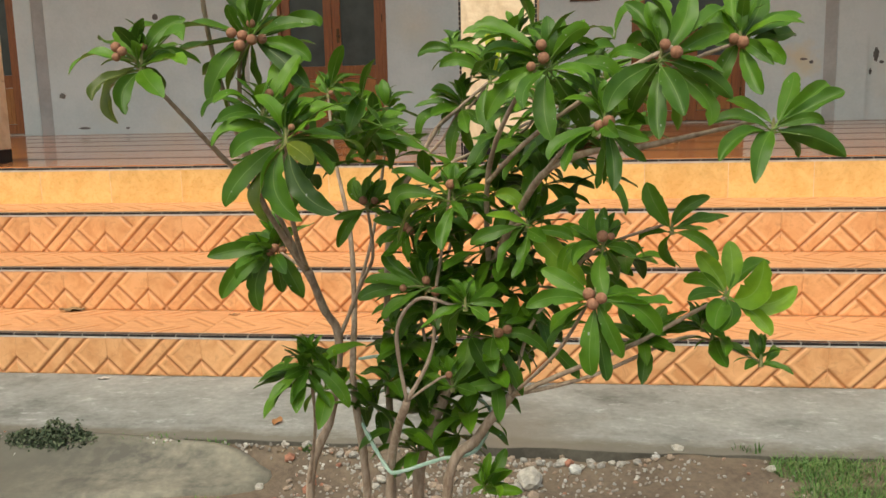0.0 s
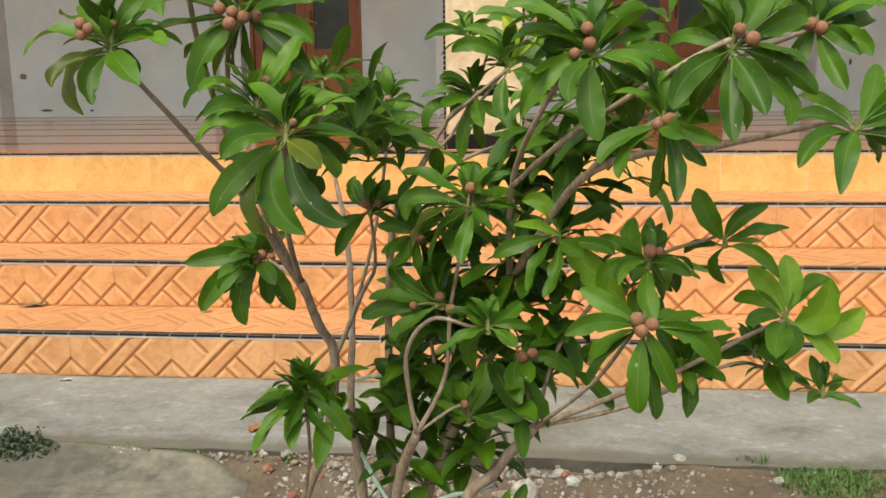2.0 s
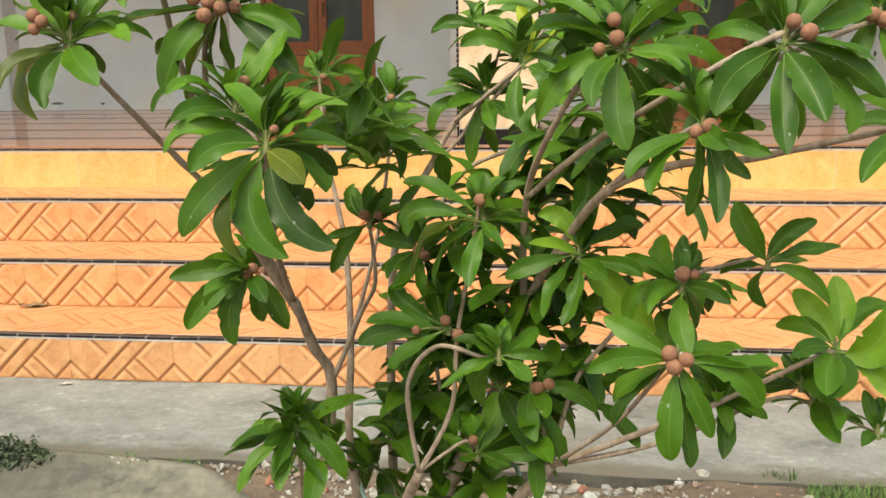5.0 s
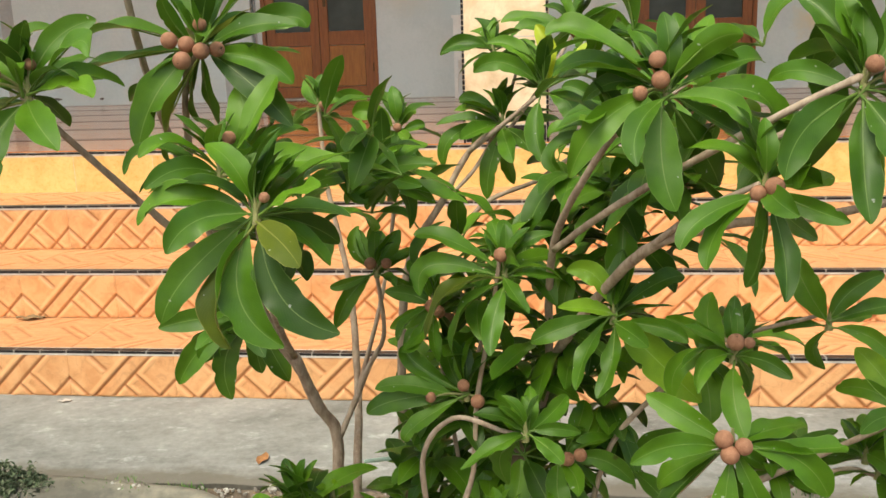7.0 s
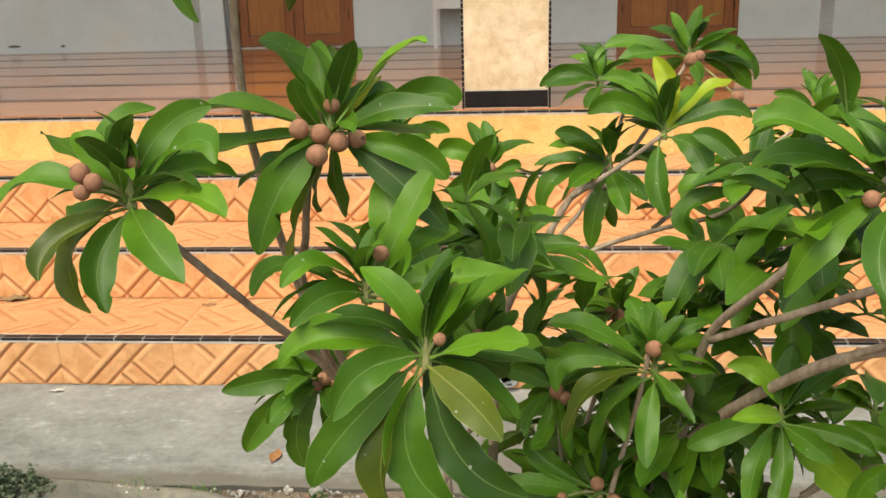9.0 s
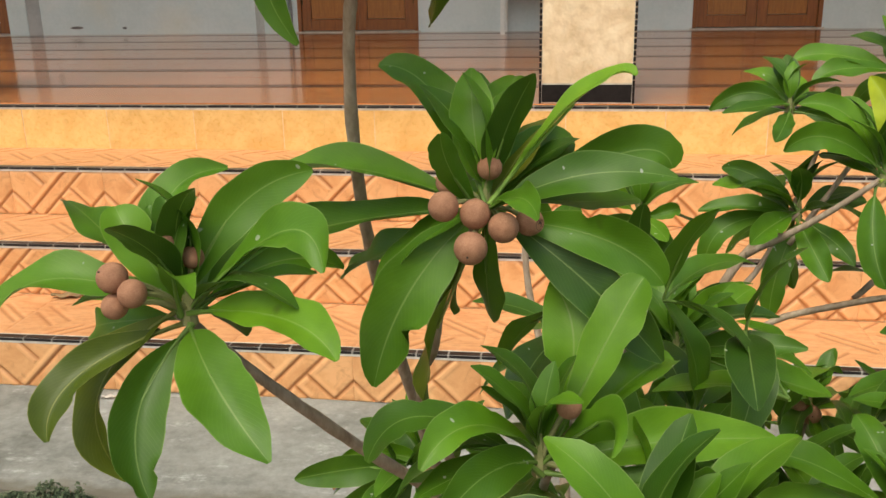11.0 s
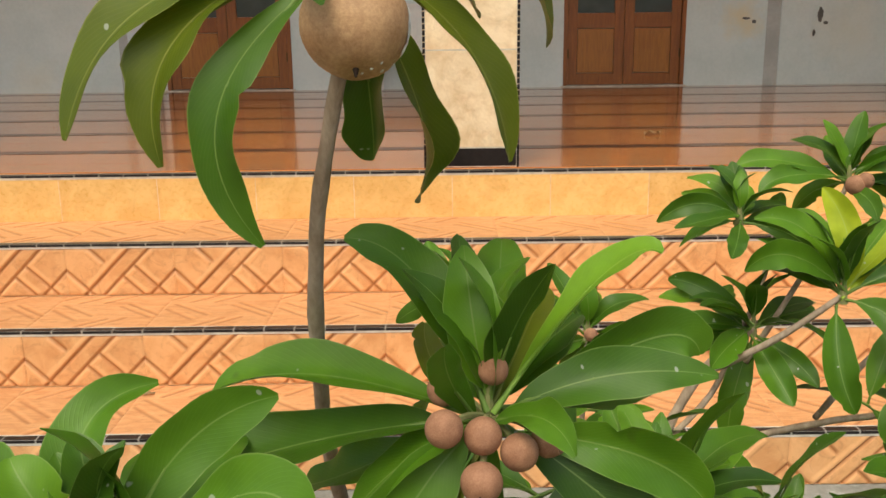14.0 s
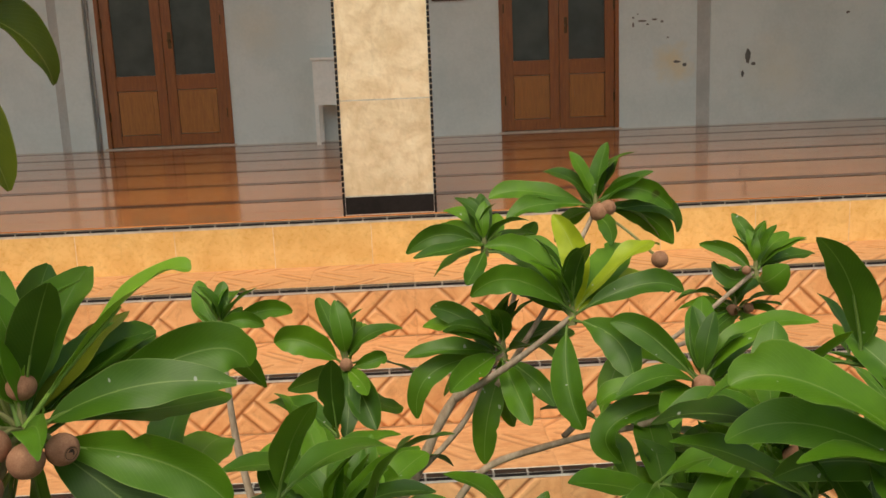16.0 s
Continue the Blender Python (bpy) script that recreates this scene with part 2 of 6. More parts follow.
damp_part = ramp(ct.nodes, ct.links, cma.outputs[0], (0.0, (0, 0, 0)), (0.35, (0.85, 0.85, 0.85)))
ct.links.new(mix_color(ct.nodes, ct.links, damp_part, pour, (0.115, 0.105, 0.082)), cmb.inputs["Base Color"])
SOIL, sn, sl, sb = principled("damp_brown_soil", rough=0.95)
so1 = noise_tex(sn, sl, 3.0, 8, 0.7)
so2 = noise_tex(sn, sl, 45, 5, 0.7)
sl.new(mix_color(sn, sl, 0.4, ramp(sn, sl, so1, (0.35, (0.105, 0.076, 0.053)), (0.65, (0.25, 0.190, 0.132))),
                 ramp(sn, sl, so2, (0.35, (0.060, 0.040, 0.027)), (0.65, (0.21, 0.155, 0.108)))), sb.inputs["Base Color"])
bump(sn, sl, sb, so2, 0.6, 0.02)


def island_material(name, stops, rough=0.8, scale=40):
    """Colour by piece, with fine specks."""
    m, n, l, b = principled(name, rough=rough)
    g = n.new("ShaderNodeNewGeometry")
    c = ramp(n, l, g.outputs["Random Per Island"], *stops)
    f = noise_tex(n, l, scale, 4, 0.65)
    l.new(mix_color(n, l, 0.5, c, ramp(n, l, f, (0.35, (0.35, 0.33, 0.30)), (0.65, (1, 1, 1))), 'MULTIPLY'), b.inputs["Base Color"])
    bump(n, l, b, f, 0.3, 0.004)
    return m


STONE = island_material("rubble_stone", [(0.0, (0.50, 0.46, 0.40)), (0.4, (0.32, 0.28, 0.24)), (0.7, (0.62, 0.59, 0.54)), (0.92, (0.36, 0.26, 0.19)), (1.0, (0.40, 0.20, 0.13))], 0.85)
GRASS = island_material("fresh_grass", [(0.0, (0.075, 0.17, 0.03)), (0.5, (0.12, 0.24, 0.045)), (1.0, (0.22, 0.28, 0.09))], 0.55, 60)
WEED = island_material("grey_green_weed", [(0.0, (0.05, 0.075, 0.035)), (0.5, (0.095, 0.130, 0.060)), (1.0, (0.17, 0.18, 0.11))], 0.75, 60)
LITTER = island_material("dry_leaf_litter", [(0.0, (0.24, 0.15, 0.07)), (0.5, (0.34, 0.24, 0.12)), (1.0, (0.18, 0.10, 0.05))], 0.8, 50)
RUST = speckled("rusty_orange_stain", (0.26, 0.11, 0.035), (0.40, 0.19, 0.07), 20, 0.9)
BLUE_SCRAP = principled("blue_plastic_scrap", (0.05, 0.22, 0.48), 0.45)[0]

# leaves: midrib and side veins by the leaf's own coordinates, a tint for each leaf


def leaf_material(name, stops, rib=(0.24, 0.34, 0.09)):
    m, n, l, b = principled(name, rough=0.44)
    geo = n.new("ShaderNodeNewGeometry")
    info = n.new("ShaderNodeObjectInfo")
    # a leaf's tone: its own colour value, plus chance where many leaves share a mesh
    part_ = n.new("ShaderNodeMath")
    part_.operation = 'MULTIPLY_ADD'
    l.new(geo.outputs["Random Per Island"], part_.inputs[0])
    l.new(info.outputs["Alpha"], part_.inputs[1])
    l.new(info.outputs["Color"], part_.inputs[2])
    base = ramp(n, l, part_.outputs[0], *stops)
    uv = n.new("ShaderNodeTexCoord")
    sep = n.new("ShaderNodeSeparateXYZ")
    l.new(uv.outputs["UV"], sep.inputs[0])
    d = n.new("ShaderNodeMath")
    d.operation = 'SUBTRACT'
    d.inputs[1].default_value = 0.5
    l.new(sep.outputs["Y"], d.inputs[0])
    a = n.new("ShaderNodeMath")
    a.operation = 'ABSOLUTE'
    l.new(d.outputs[0], a.inputs[0])
    blot = noise_tex(n, l, 38, 5, 0.6)
    broad = noise_tex(n, l, 14, 3, 0.55)
    base2 = mix_color(n, l, 0.7, base, ramp(n, l, broad, (0.34, (0.66, 0.72, 0.62)), (0.66, (1.22, 1.14, 1.05))), 'MULTIPLY')
    base2 = mix_color(n, l, 0.6, base2, ramp(n, l, blot, (0.35, (0.64, 0.68, 0.6)), (0.68, (1.14, 1.12, 1.05))), 'MULTIPLY')
    # brown scab here and there
    scab = noise_tex(n, l, 26, 2, 0.5)
    base2 = mix_color(n, l, ramp(n, l, scab, (0.735, (0, 0, 0)), (0.77, (0.75, 0.75, 0.75))), base2, (0.045, 0.030, 0.012))
    # side veins
    v = n.new("ShaderNodeMath")
    v.operation = 'MULTIPLY_ADD'
    v.inputs[1].default_value = -0.55
    l.new(a.outputs[0], v.inputs[0])
    l.new(sep.outputs["X"], v.inputs[2])
    s = n.new("ShaderNodeMath")
    s.operation = 'MULTIPLY'
    s.inputs[1].default_value = 150
    l.new(v.outputs[0], s.inputs[0])
    sn_ = n.new("ShaderNodeMath")
    sn_.operation = 'SINE'
    l.new(s.outputs[0], sn_.inputs[0])
    mr = n.new("ShaderNodeMapRange")
    mr.inputs["From Min"].default_value, mr.inputs["From Max"].default_value = 0.6, 1.0
    mr.inputs["To Max"].default_value = 0.04
    l.new(sn_.outputs[0], mr.inputs["Value"])
    veined = mix_color(n, l, mr.outputs[0], base2, rib)
    mid = n.new("ShaderNodeMapRange")
    mid.inputs["From Min"].default_value, mid.inputs["From Max"].default_value = 0.006, 0.022
    mid.inputs["To Min"].default_value, mid.inputs["To Max"].default_value = 0.55, 0.0
    l.new(a.outputs[0], mid.inputs["Value"])
    col = mix_color(n, l, mid.outputs[0], veined, rib)
    # pale rim
    rim = n.new("ShaderNodeMapRange")
    rim.inputs["From Min"].default_value, rim.inputs["From Max"].default_value = 0.475, 0.498
    rim.inputs["To Max"].default_value = 0.65
    l.new(a.outputs[0], rim.inputs["Value"])
    col = mix_color(n, l, rim.outputs[0], col, rib)
    # bird-lime specks
    sp = noise_tex(n, l, 160, 1, 0.4)
    speck = ramp(n, l, sp, (0.775, (0, 0, 0)), (0.80, (0.7, 0.7, 0.7)))
    col = mix_color(n, l, speck, col, (0.45, 0.47, 0.40))
    l.new(col, b.inputs["Base Color"])
    high = n.new("ShaderNodeMath")
    high.operation = 'MULTIPLY_ADD'
    high.inputs[1].default_value = 0.7
    l.new(mr.outputs[0], high.inputs[0])
    l.new(broad, high.inputs[2])
    bump(n, l, b, high.outputs[0], 0.22, 0.006)
    gloss = n.new("ShaderNodeMapRange")
    gloss.inputs["To Min"].default_value, gloss.inputs["To Max"].default_value = 0.30, 0.52
    l.new(blot, gloss.inputs["Value"])
    l.new(gloss.outputs[0], b.inputs["Roughness"])
    b.inputs["Specular IOR Level"].default_value = 0.34
    tr = n.new("ShaderNodeBsdfTranslucent")
    l.new(mix_color(n, l, 0.32, col, (0.28, 0.48, 0.05), 'MIX'), tr.inputs["Color"])
    mx = n.new("ShaderNodeMixShader")
    mx.inputs[0].default_value = 0.20
    l.new(b.outputs[0], mx.inputs[1])
    l.new(tr.outputs[0], mx.inputs[2])
    l.new(mx.outputs[0], n["Material Output"].inputs["Surface"])
    return m


LEAF = leaf_material("glossy_dark_green_leaf", [(0.0, (0.034, 0.084, 0.008)), (0.5, (0.090, 0.208, 0.012)), (0.85, (0.152, 0.308, 0.016)), (1.0, (0.235, 0.360, 0.026))])
OLIVE = leaf_material("olive_ageing_leaf", [(0.0, (0.070, 0.105, 0.008)), (1.0, (0.190, 0.225, 0.016))], (0.36, 0.36, 0.10))
FRESH = leaf_material("fresh_bright_green_leaf", [(0.0, (0.17, 0.36, 0.025)), (1.0, (0.28, 0.46, 0.03))], (0.34, 0.50, 0.12))
YOUNG = leaf_material("young_yellow_green_leaf", [(0.0, (0.37, 0.47, 0.022)), (1.0, (0.54, 0.60, 0.040))], (0.40, 0.50, 0.12))

BARK, bn, bl, bb = principled("grey_brown_bark", rough=0.9)
b1 = noise_tex(bn, bl, 18, 6, 0.7, stretch=(1, 1, 0.4))
b2_ = noise_tex(bn, bl, 120, 4, 0.65, stretch=(1, 1, 0.35))
bl.new(mix_color(bn, bl, 0.45, ramp(bn, bl, b1, (0.36, (0.30, 0.200, 0.138)), (0.64, (0.53, 0.40, 0.295))),
                 ramp(bn, bl, b2_, (0.38, (0.21, 0.145, 0.102)), (0.64, (0.57, 0.46, 0.365)))), bb.inputs["Base Color"])
bump(bn, bl, bb, b2_, 0.5, 0.004)
STALK = speckled("green_brown_stalk", (0.20, 0.20, 0.07), (0.30, 0.29, 0.12), 60, 0.7, 200, 0.2)



def fruit_skin(name, low, high, dark, pale, rough, relief):
    """Scurfy skin: broad russet tones under a fine scurf."""
    m, n, l, b = principled(name, rough=rough)
    f1 = noise_tex(n, l, 2.0, 6, 0.65)
    f2 = noise_tex(n, l, 22, 5, 0.75)
    l.new(mix_color(n, l, 0.32, ramp(n, l, f1, (0.36, low), (0.64, high)), ramp(n, l, f2, (0.36, dark), (0.66, pale))), b.inputs["Base Color"])
    bump(n, l, b, f2, relief, 0.03)
    return m


FRUIT = fruit_skin("scurfy_brown_fruit_skin", (0.25, 0.105, 0.055), (0.42, 0.20, 0.115), (0.20, 0.080, 0.045), (0.47, 0.26, 0.155), 0.8, 0.10)
RIPE_FRUIT = fruit_skin("scurfy_tan_fruit_skin", (0.36, 0.172, 0.074), (0.60, 0.350, 0.178), (0.27, 0.125, 0.055), (0.72, 0.48, 0.27), 0.5, 0.22)
RESIDUE = speckled("chalky_white_residue", (0.62, 0.60, 0.56), (0.80, 0.78, 0.74), 30, 0.9, 200, 0.2)
STIGMA = speckled("dark_fruit_tip", (0.03, 0.017, 0.012), (0.07, 0.04, 0.028), 80, 0.9)
STRING = speckled("pale_green_raffia", (0.42, 0.60, 0.48), (0.58, 0.72, 0.60), 60, 0.5, 200, 0.2)

# ---- mesh helpers ----


def obj(name, bm, material, parent=None, label="", smooth=False, at=None):
    me = bpy.data.meshes.new(name)
    bm.to_mesh(me)
    bm.free()
    if smooth:
        for p in me.polygons:
            p.use_smooth = True
    for m in (material if isinstance(material, (list, tuple)) else [material]):
        me.materials.append(m)
    ob = new(name, me)
    if at is not None:
        ob.location = at
    if parent:
        ob.parent = parent
    if label:
        tagged(ob, label=label)
    return ob


part = obj


def empty(name, at, label, category, group="", kind=""):
    e = new(name)
    e.location = at
    e.empty_display_size = 0.05
    return tagged(e, label, category, group, kind)


def box(bm, x0, x1, y0, y1, z0, z1, bevel=0.0):
    g = bmesh.ops.create_cube(bm, size=1.0, matrix=Matrix.Translation(((x0 + x1) / 2, (y0 + y1) / 2, (z0 + z1) / 2)) @ Matrix.Diagonal((x1 - x0, y1 - y0, z1 - z0, 1)))
    if bevel:
        edges = list({e for v in g["verts"] for e in v.link_edges})
        bmesh.ops.bevel(bm, geom=edges, offset=bevel, segments=2, affect='EDGES')
    return bm


def boxed(x0, x1, y0, y1, z0, z1, bevel=0.0):
    return box(bmesh.new(), x0, x1, y0, y1, z0, z1, bevel)


def tube(points, radii, sides=8, wobble=0.0, rng=None):
    """A tapered tube through points, closed at both ends."""
    pts = [Vector(p) for p in points]
    # smooth the line by Catmull-Rom
    fine, rad = [], []
    for i in range(len(pts) - 1):
        p0, p1, p2, p3 = pts[max(i - 1, 0)], pts[i], pts[i + 1], pts[min(i + 2, len(pts) - 1)]
        for k in range(7 if rng else 4):
            t = k / (7 if rng else 4)
            fine.append(0.5 * ((2 * p1) + (p2 - p0) * t + (2 * p0 - 5 * p1 + 4 * p2 - p3) * t * t + (3 * p1 - p0 - 3 * p2 + p3) * t ** 3))
            rad.append(radii[i] + (radii[i + 1] - radii[i]) * t)
    fine.append(pts[-1])
    rad.append(radii[-1])
    if rng:
        # leaf scars: small swellings and kinks along the stem
        for i in range(2, len(fine) - 1):
            swell = rng.choice((0, 0, 0.03, 0.06, 0.11))
            rad[i] *= 1 + swell
            fine[i] = fine[i] + Vector((rng.uniform(-1, 1), rng.uniform(-1, 1), rng.uniform(-1, 1))) * (0.06 * rad[i])
    bm = bmesh.new()
    rings = []
    ref = Vector((0.3, 1, 0.2)).normalized()
    for i, p in enumerate(fine):
        tan = (fine[min(i + 1, len(fine) - 1)] - fine[max(i - 1, 0)]).normalized()
        a = tan.cross(ref).normalized()
        b = tan.cross(a)
        ring = []
        for s in range(sides):
            w = 2 * math.pi * s / sides
            r = rad[i] * (1 + (rng.uniform(-wobble, wobble) if rng else 0))
            ring.append(bm.verts.new(p + (a * math.cos(w) + b * math.sin(w)) * r))
        rings.append(ring)
    for r0, r1 in zip(rings, rings[1:]):
        for s in range(sides):
            bm.faces.new((r0[s], r0[(s + 1) % sides], r1[(s + 1) % sides], r1[s]))
    bm.faces.new(rings[0][::-1])
    bm.faces.new(rings[-1])
    bmesh.ops.recalc_face_normals(bm, faces=bm.faces)
    return bm

# ---- porch: steps, floor, wall, ceiling ----
P = 0.4                       # tile width
NOSE = (0.184, 0.378, 0.575, 0.766)   # heights of the step edges
FACE = (0.0, 0.405, 0.81, 1.215)      # risers
FLOOR_Z = 0.770
N0, N1 = -6, 11               # tiles of the part that is walked past
WALL_Y = 5.75
CEIL_Z = 5.3

core = bmesh.new()
for z, y in zip(NOSE, FACE):
    box(core, -9, 11, y + (0.0075 if y < 1 else 0.0013), 6.2, -0.3 if y == 0 else z - 0.25, z - 0.006)
steps = tagged(obj("steps", core, JOINT), "tiled porch steps with orange embossed tiles and black edging", "steps", kind="structure")


def groove_depth(u, v, lines):
    """How deep the pattern is cut at (u, v): 0 to 1."""
    best = 1.0
    for (ax, ay, bx, by) in lines:
        dx, dy = bx - ax, by - ay
        t = max(0.0, min(1.0, ((u - ax) * dx + (v - ay) * dy) / (dx * dx + dy * dy)))
        best = min(best, math.hypot(u - ax - t * dx, v - ay - t * dy))
    return max(0.0, 1.0 - best / 0.0085)


def lath(u, v, lines):
    """Whether (u, v) lies on one of the narrow raised laths along the grooves, 0 to 1."""
    best = 0.0
    for k, (ax, ay, bx, by) in enumerate(lines):
        dx, dy = bx - ax, by - ay
        n = math.hypot(dx, dy)
        t = ((u - ax) * dx + (v - ay) * dy) / (n * n)
        s = (dx * (v - ay) - dy * (u - ax)) / n * (1 if dx * dy > 0 and k != 1 else -1)
        if dx < 0:
            s = abs(s) if (u - ax) + (v - ay) > 0 else 0.0
        if -0.02 < t < 1.02 and 0.003 < s < 0.025:
            best = max(best, min(1.0, (s - 0.003) / 0.004, (0.025 - s) / 0.004))
    return best


def relief_tile(name, w, h, nu, nv, lines, depth, material, upright, ribs=None):
    """An embossed tile, its face a relief with the pattern's grooves; upright: a riser, else a tread. Its corner is at the origin."""
    bm = bmesh.new()
    lay = bm.verts.layers.float.new("groove")
    rib = bm.verts.layers.float.new("rib")
    grid = []
    for j in range(nv + 1):
        row = []
        for i in range(nu + 1):
            u, v = w * i / nu, h * j / nv
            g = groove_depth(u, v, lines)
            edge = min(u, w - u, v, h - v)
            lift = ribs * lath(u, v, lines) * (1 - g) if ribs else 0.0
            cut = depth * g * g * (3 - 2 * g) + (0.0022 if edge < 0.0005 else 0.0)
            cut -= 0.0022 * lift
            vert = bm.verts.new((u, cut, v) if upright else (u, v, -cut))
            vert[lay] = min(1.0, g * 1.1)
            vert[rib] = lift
            row.append(vert)
        grid.append(row)
    for j in range(nv):
        for i in range(nu):
            f = bm.faces.new((grid[j][i], grid[j][i + 1], grid[j + 1][i + 1], grid[j + 1][i]))
            f.smooth = True
    # rim down to the bed
    back = 0.0070
    for a, b in ((grid[0][0], grid[0][-1]), (grid[0][-1], grid[-1][-1]), (grid[-1][-1], grid[-1][0]), (grid[-1][0], grid[0][0])):
        off = Vector((0, back, 0)) if upright else Vector((0, 0, -back))
        bm.faces.new((b, a, bm.verts.new(a.co + off), bm.verts.new(b.co + off)))
    me = bpy.data.meshes.new(name)
    bm.to_mesh(me)
    bm.free()
    me.materials.append(material)
    return me


LOW = 0.028                   # how much more of the pattern the upper risers show


def weave(rh, shift):
    """The grooves of a riser tile of that height, whose pattern is raised by shift."""
    b, t = -shift, rh - shift
    raw = [(0.089 + b, b, 0.089 + t, t), (0.161 + b, b, 0.161 + t, t), (0.335 - b, b, 0.248, 0.087), (0.25 - b, b, 0.2055, 0.0445),
           (0.40, 0.066, 0.334 + b, b), (0, 0.066, 0.066 - b, b), (0.240 - t, t, 0.140, 0.100)]
    return [(p, q + shift, r, w + shift) for p, q, r, w in raw]


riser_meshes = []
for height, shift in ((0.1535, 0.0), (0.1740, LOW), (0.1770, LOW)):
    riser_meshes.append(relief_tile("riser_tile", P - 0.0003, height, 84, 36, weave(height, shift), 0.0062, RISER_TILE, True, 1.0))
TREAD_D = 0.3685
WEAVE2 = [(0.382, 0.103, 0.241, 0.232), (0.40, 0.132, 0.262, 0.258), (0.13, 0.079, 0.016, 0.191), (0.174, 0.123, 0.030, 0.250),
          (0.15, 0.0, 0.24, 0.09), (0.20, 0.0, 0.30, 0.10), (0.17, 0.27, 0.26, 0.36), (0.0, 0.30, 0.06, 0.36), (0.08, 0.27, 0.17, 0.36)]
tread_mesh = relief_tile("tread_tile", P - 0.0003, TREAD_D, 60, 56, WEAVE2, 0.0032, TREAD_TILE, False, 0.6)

plain_bm = boxed(0, P - 0.0042, 0, 0.010, -0.008, 0.163, 0.0004)
plain_mesh = bpy.data.meshes.new("plain_tile")
plain_bm.to_mesh(plain_mesh)
plain_bm.free()
plain_mesh.materials.append(PLAIN_TILE)
trim_bm = boxed(0, P / 4 - 0.0022, -0.002, 0.029, -0.0118, 0.0, 0.002)
trim_mesh = bpy.data.meshes.new("trim_piece")
trim_bm.to_mesh(trim_mesh)
trim_bm.free()
trim_mesh.materials.append(BLACK_TRIM)


def piece(name, me, parent, at):
    ob = new(name, me)
    ob.location = at
    ob.parent = parent
    return ob


jit = random.Random(5)
for k in range(4):
    y, z = FACE[k], NOSE[k]
    base = (0.012, 0.184, 0.378, 0.575)[k]
    for n in range(N0, N1):
        if k < 3:
            piece("riser_tile", riser_meshes[k], steps, (n * P, y + jit.uniform(-0.0006, 0.0006), base))
            piece("tread_tile", tread_mesh, steps, (n * P, y + 0.036, z - 0.0015))
        else:
            piece("plain_tile", plain_mesh, steps, (n * P - 0.165, y + jit.uniform(-0.0005, 0.0005), base + 0.006))
        for q in range(4):
            piece("trim_piece", trim_mesh, steps, (n * P + q * P / 4 + 0.002, y, z + jit.uniform(-0.0004, 0.0004)))

# plain runs of the same steps beyond the walked part
ends = bmesh.new()
for k in range(4):
    y, z, base = FACE[k], NOSE[k], (0.012, 0.184, 0.378, 0.575)[k]
    for x0, x1 in ((-9, N0 * P - 0.17), (N1 * P, 11)):
        box(ends, x0, x1, y + 0.001, y + 0.011, base, z - 0.024)
        box(ends, x0, x1, y + 0.031, y + 0.40, z - 0.011, z - 0.0015)
obj("step_ends", ends, RISER_TILE, steps)

# pale bed under the edging
for k in range(4):
    obj("grout_line", boxed(-9, 11, FACE[k] - 0.001, FACE[k] + 0.02, NOSE[k] - 0.0185, NOSE[k] - 0.0120), GROUT, steps)
    obj("grout_line", boxed(-9, 11, FACE[k] + 0.0292, FACE[k] + 0.0358, NOSE[k] - 0.012, NOSE[k] - 0.0012), GROUT, steps)

# bed of the edging, seen between its pieces
for k in range(4):
    obj("grout_line", boxed(-9, 11, FACE[k] - 0.0008, FACE[k] + 0.0288, NOSE[k] - 0.0116, NOSE[k] - 0.0009), EDGE_BED, steps)

# floor: rows of polished tiles between dark strips
floor = tagged(obj("floor", boxed(-9, 11, FACE[3] + 0.031, WALL_Y + 0.3, 0.60, FLOOR_Z - 0.004), FLOOR_JOINT), "polished brown floor tiles with dark strips, mirroring the wall", "floor", kind="structure")
tile_rows = []
yy = FACE[3] + 0.036
row_y = [1.797 + 0.735 * k for k in range(6)]
strip_w = 0.105
prev = yy
for ry in row_y:
    joint = ry - 0.315
    tile_rows += [(prev, joint - 0.002), (joint + 0.002, ry)]
    prev = ry + strip_w
tile_rows.append((prev, WALL_Y))
for (a, b) in tile_rows:
    t_bm = boxed(0, 0.7997, 0, b - a, -0.01, 0)
    t_me = bpy.data.meshes.new("floor_tile")
    t_bm.to_mesh(t_me)
    t_bm.free()
    t_me.materials.append(FLOOR_TILE)
    for i in range(-6, 9):
        piece("floor_tile", t_me, floor, (i * 0.8, a, FLOOR_Z))
for ry in row_y:
    obj("dark_strip", boxed(-5, 7.5, ry + 0.0005, ry + strip_w - 0.0005, FLOOR_Z - 0.010, FLOOR_Z + 0.001), FLOOR_DARK, floor)

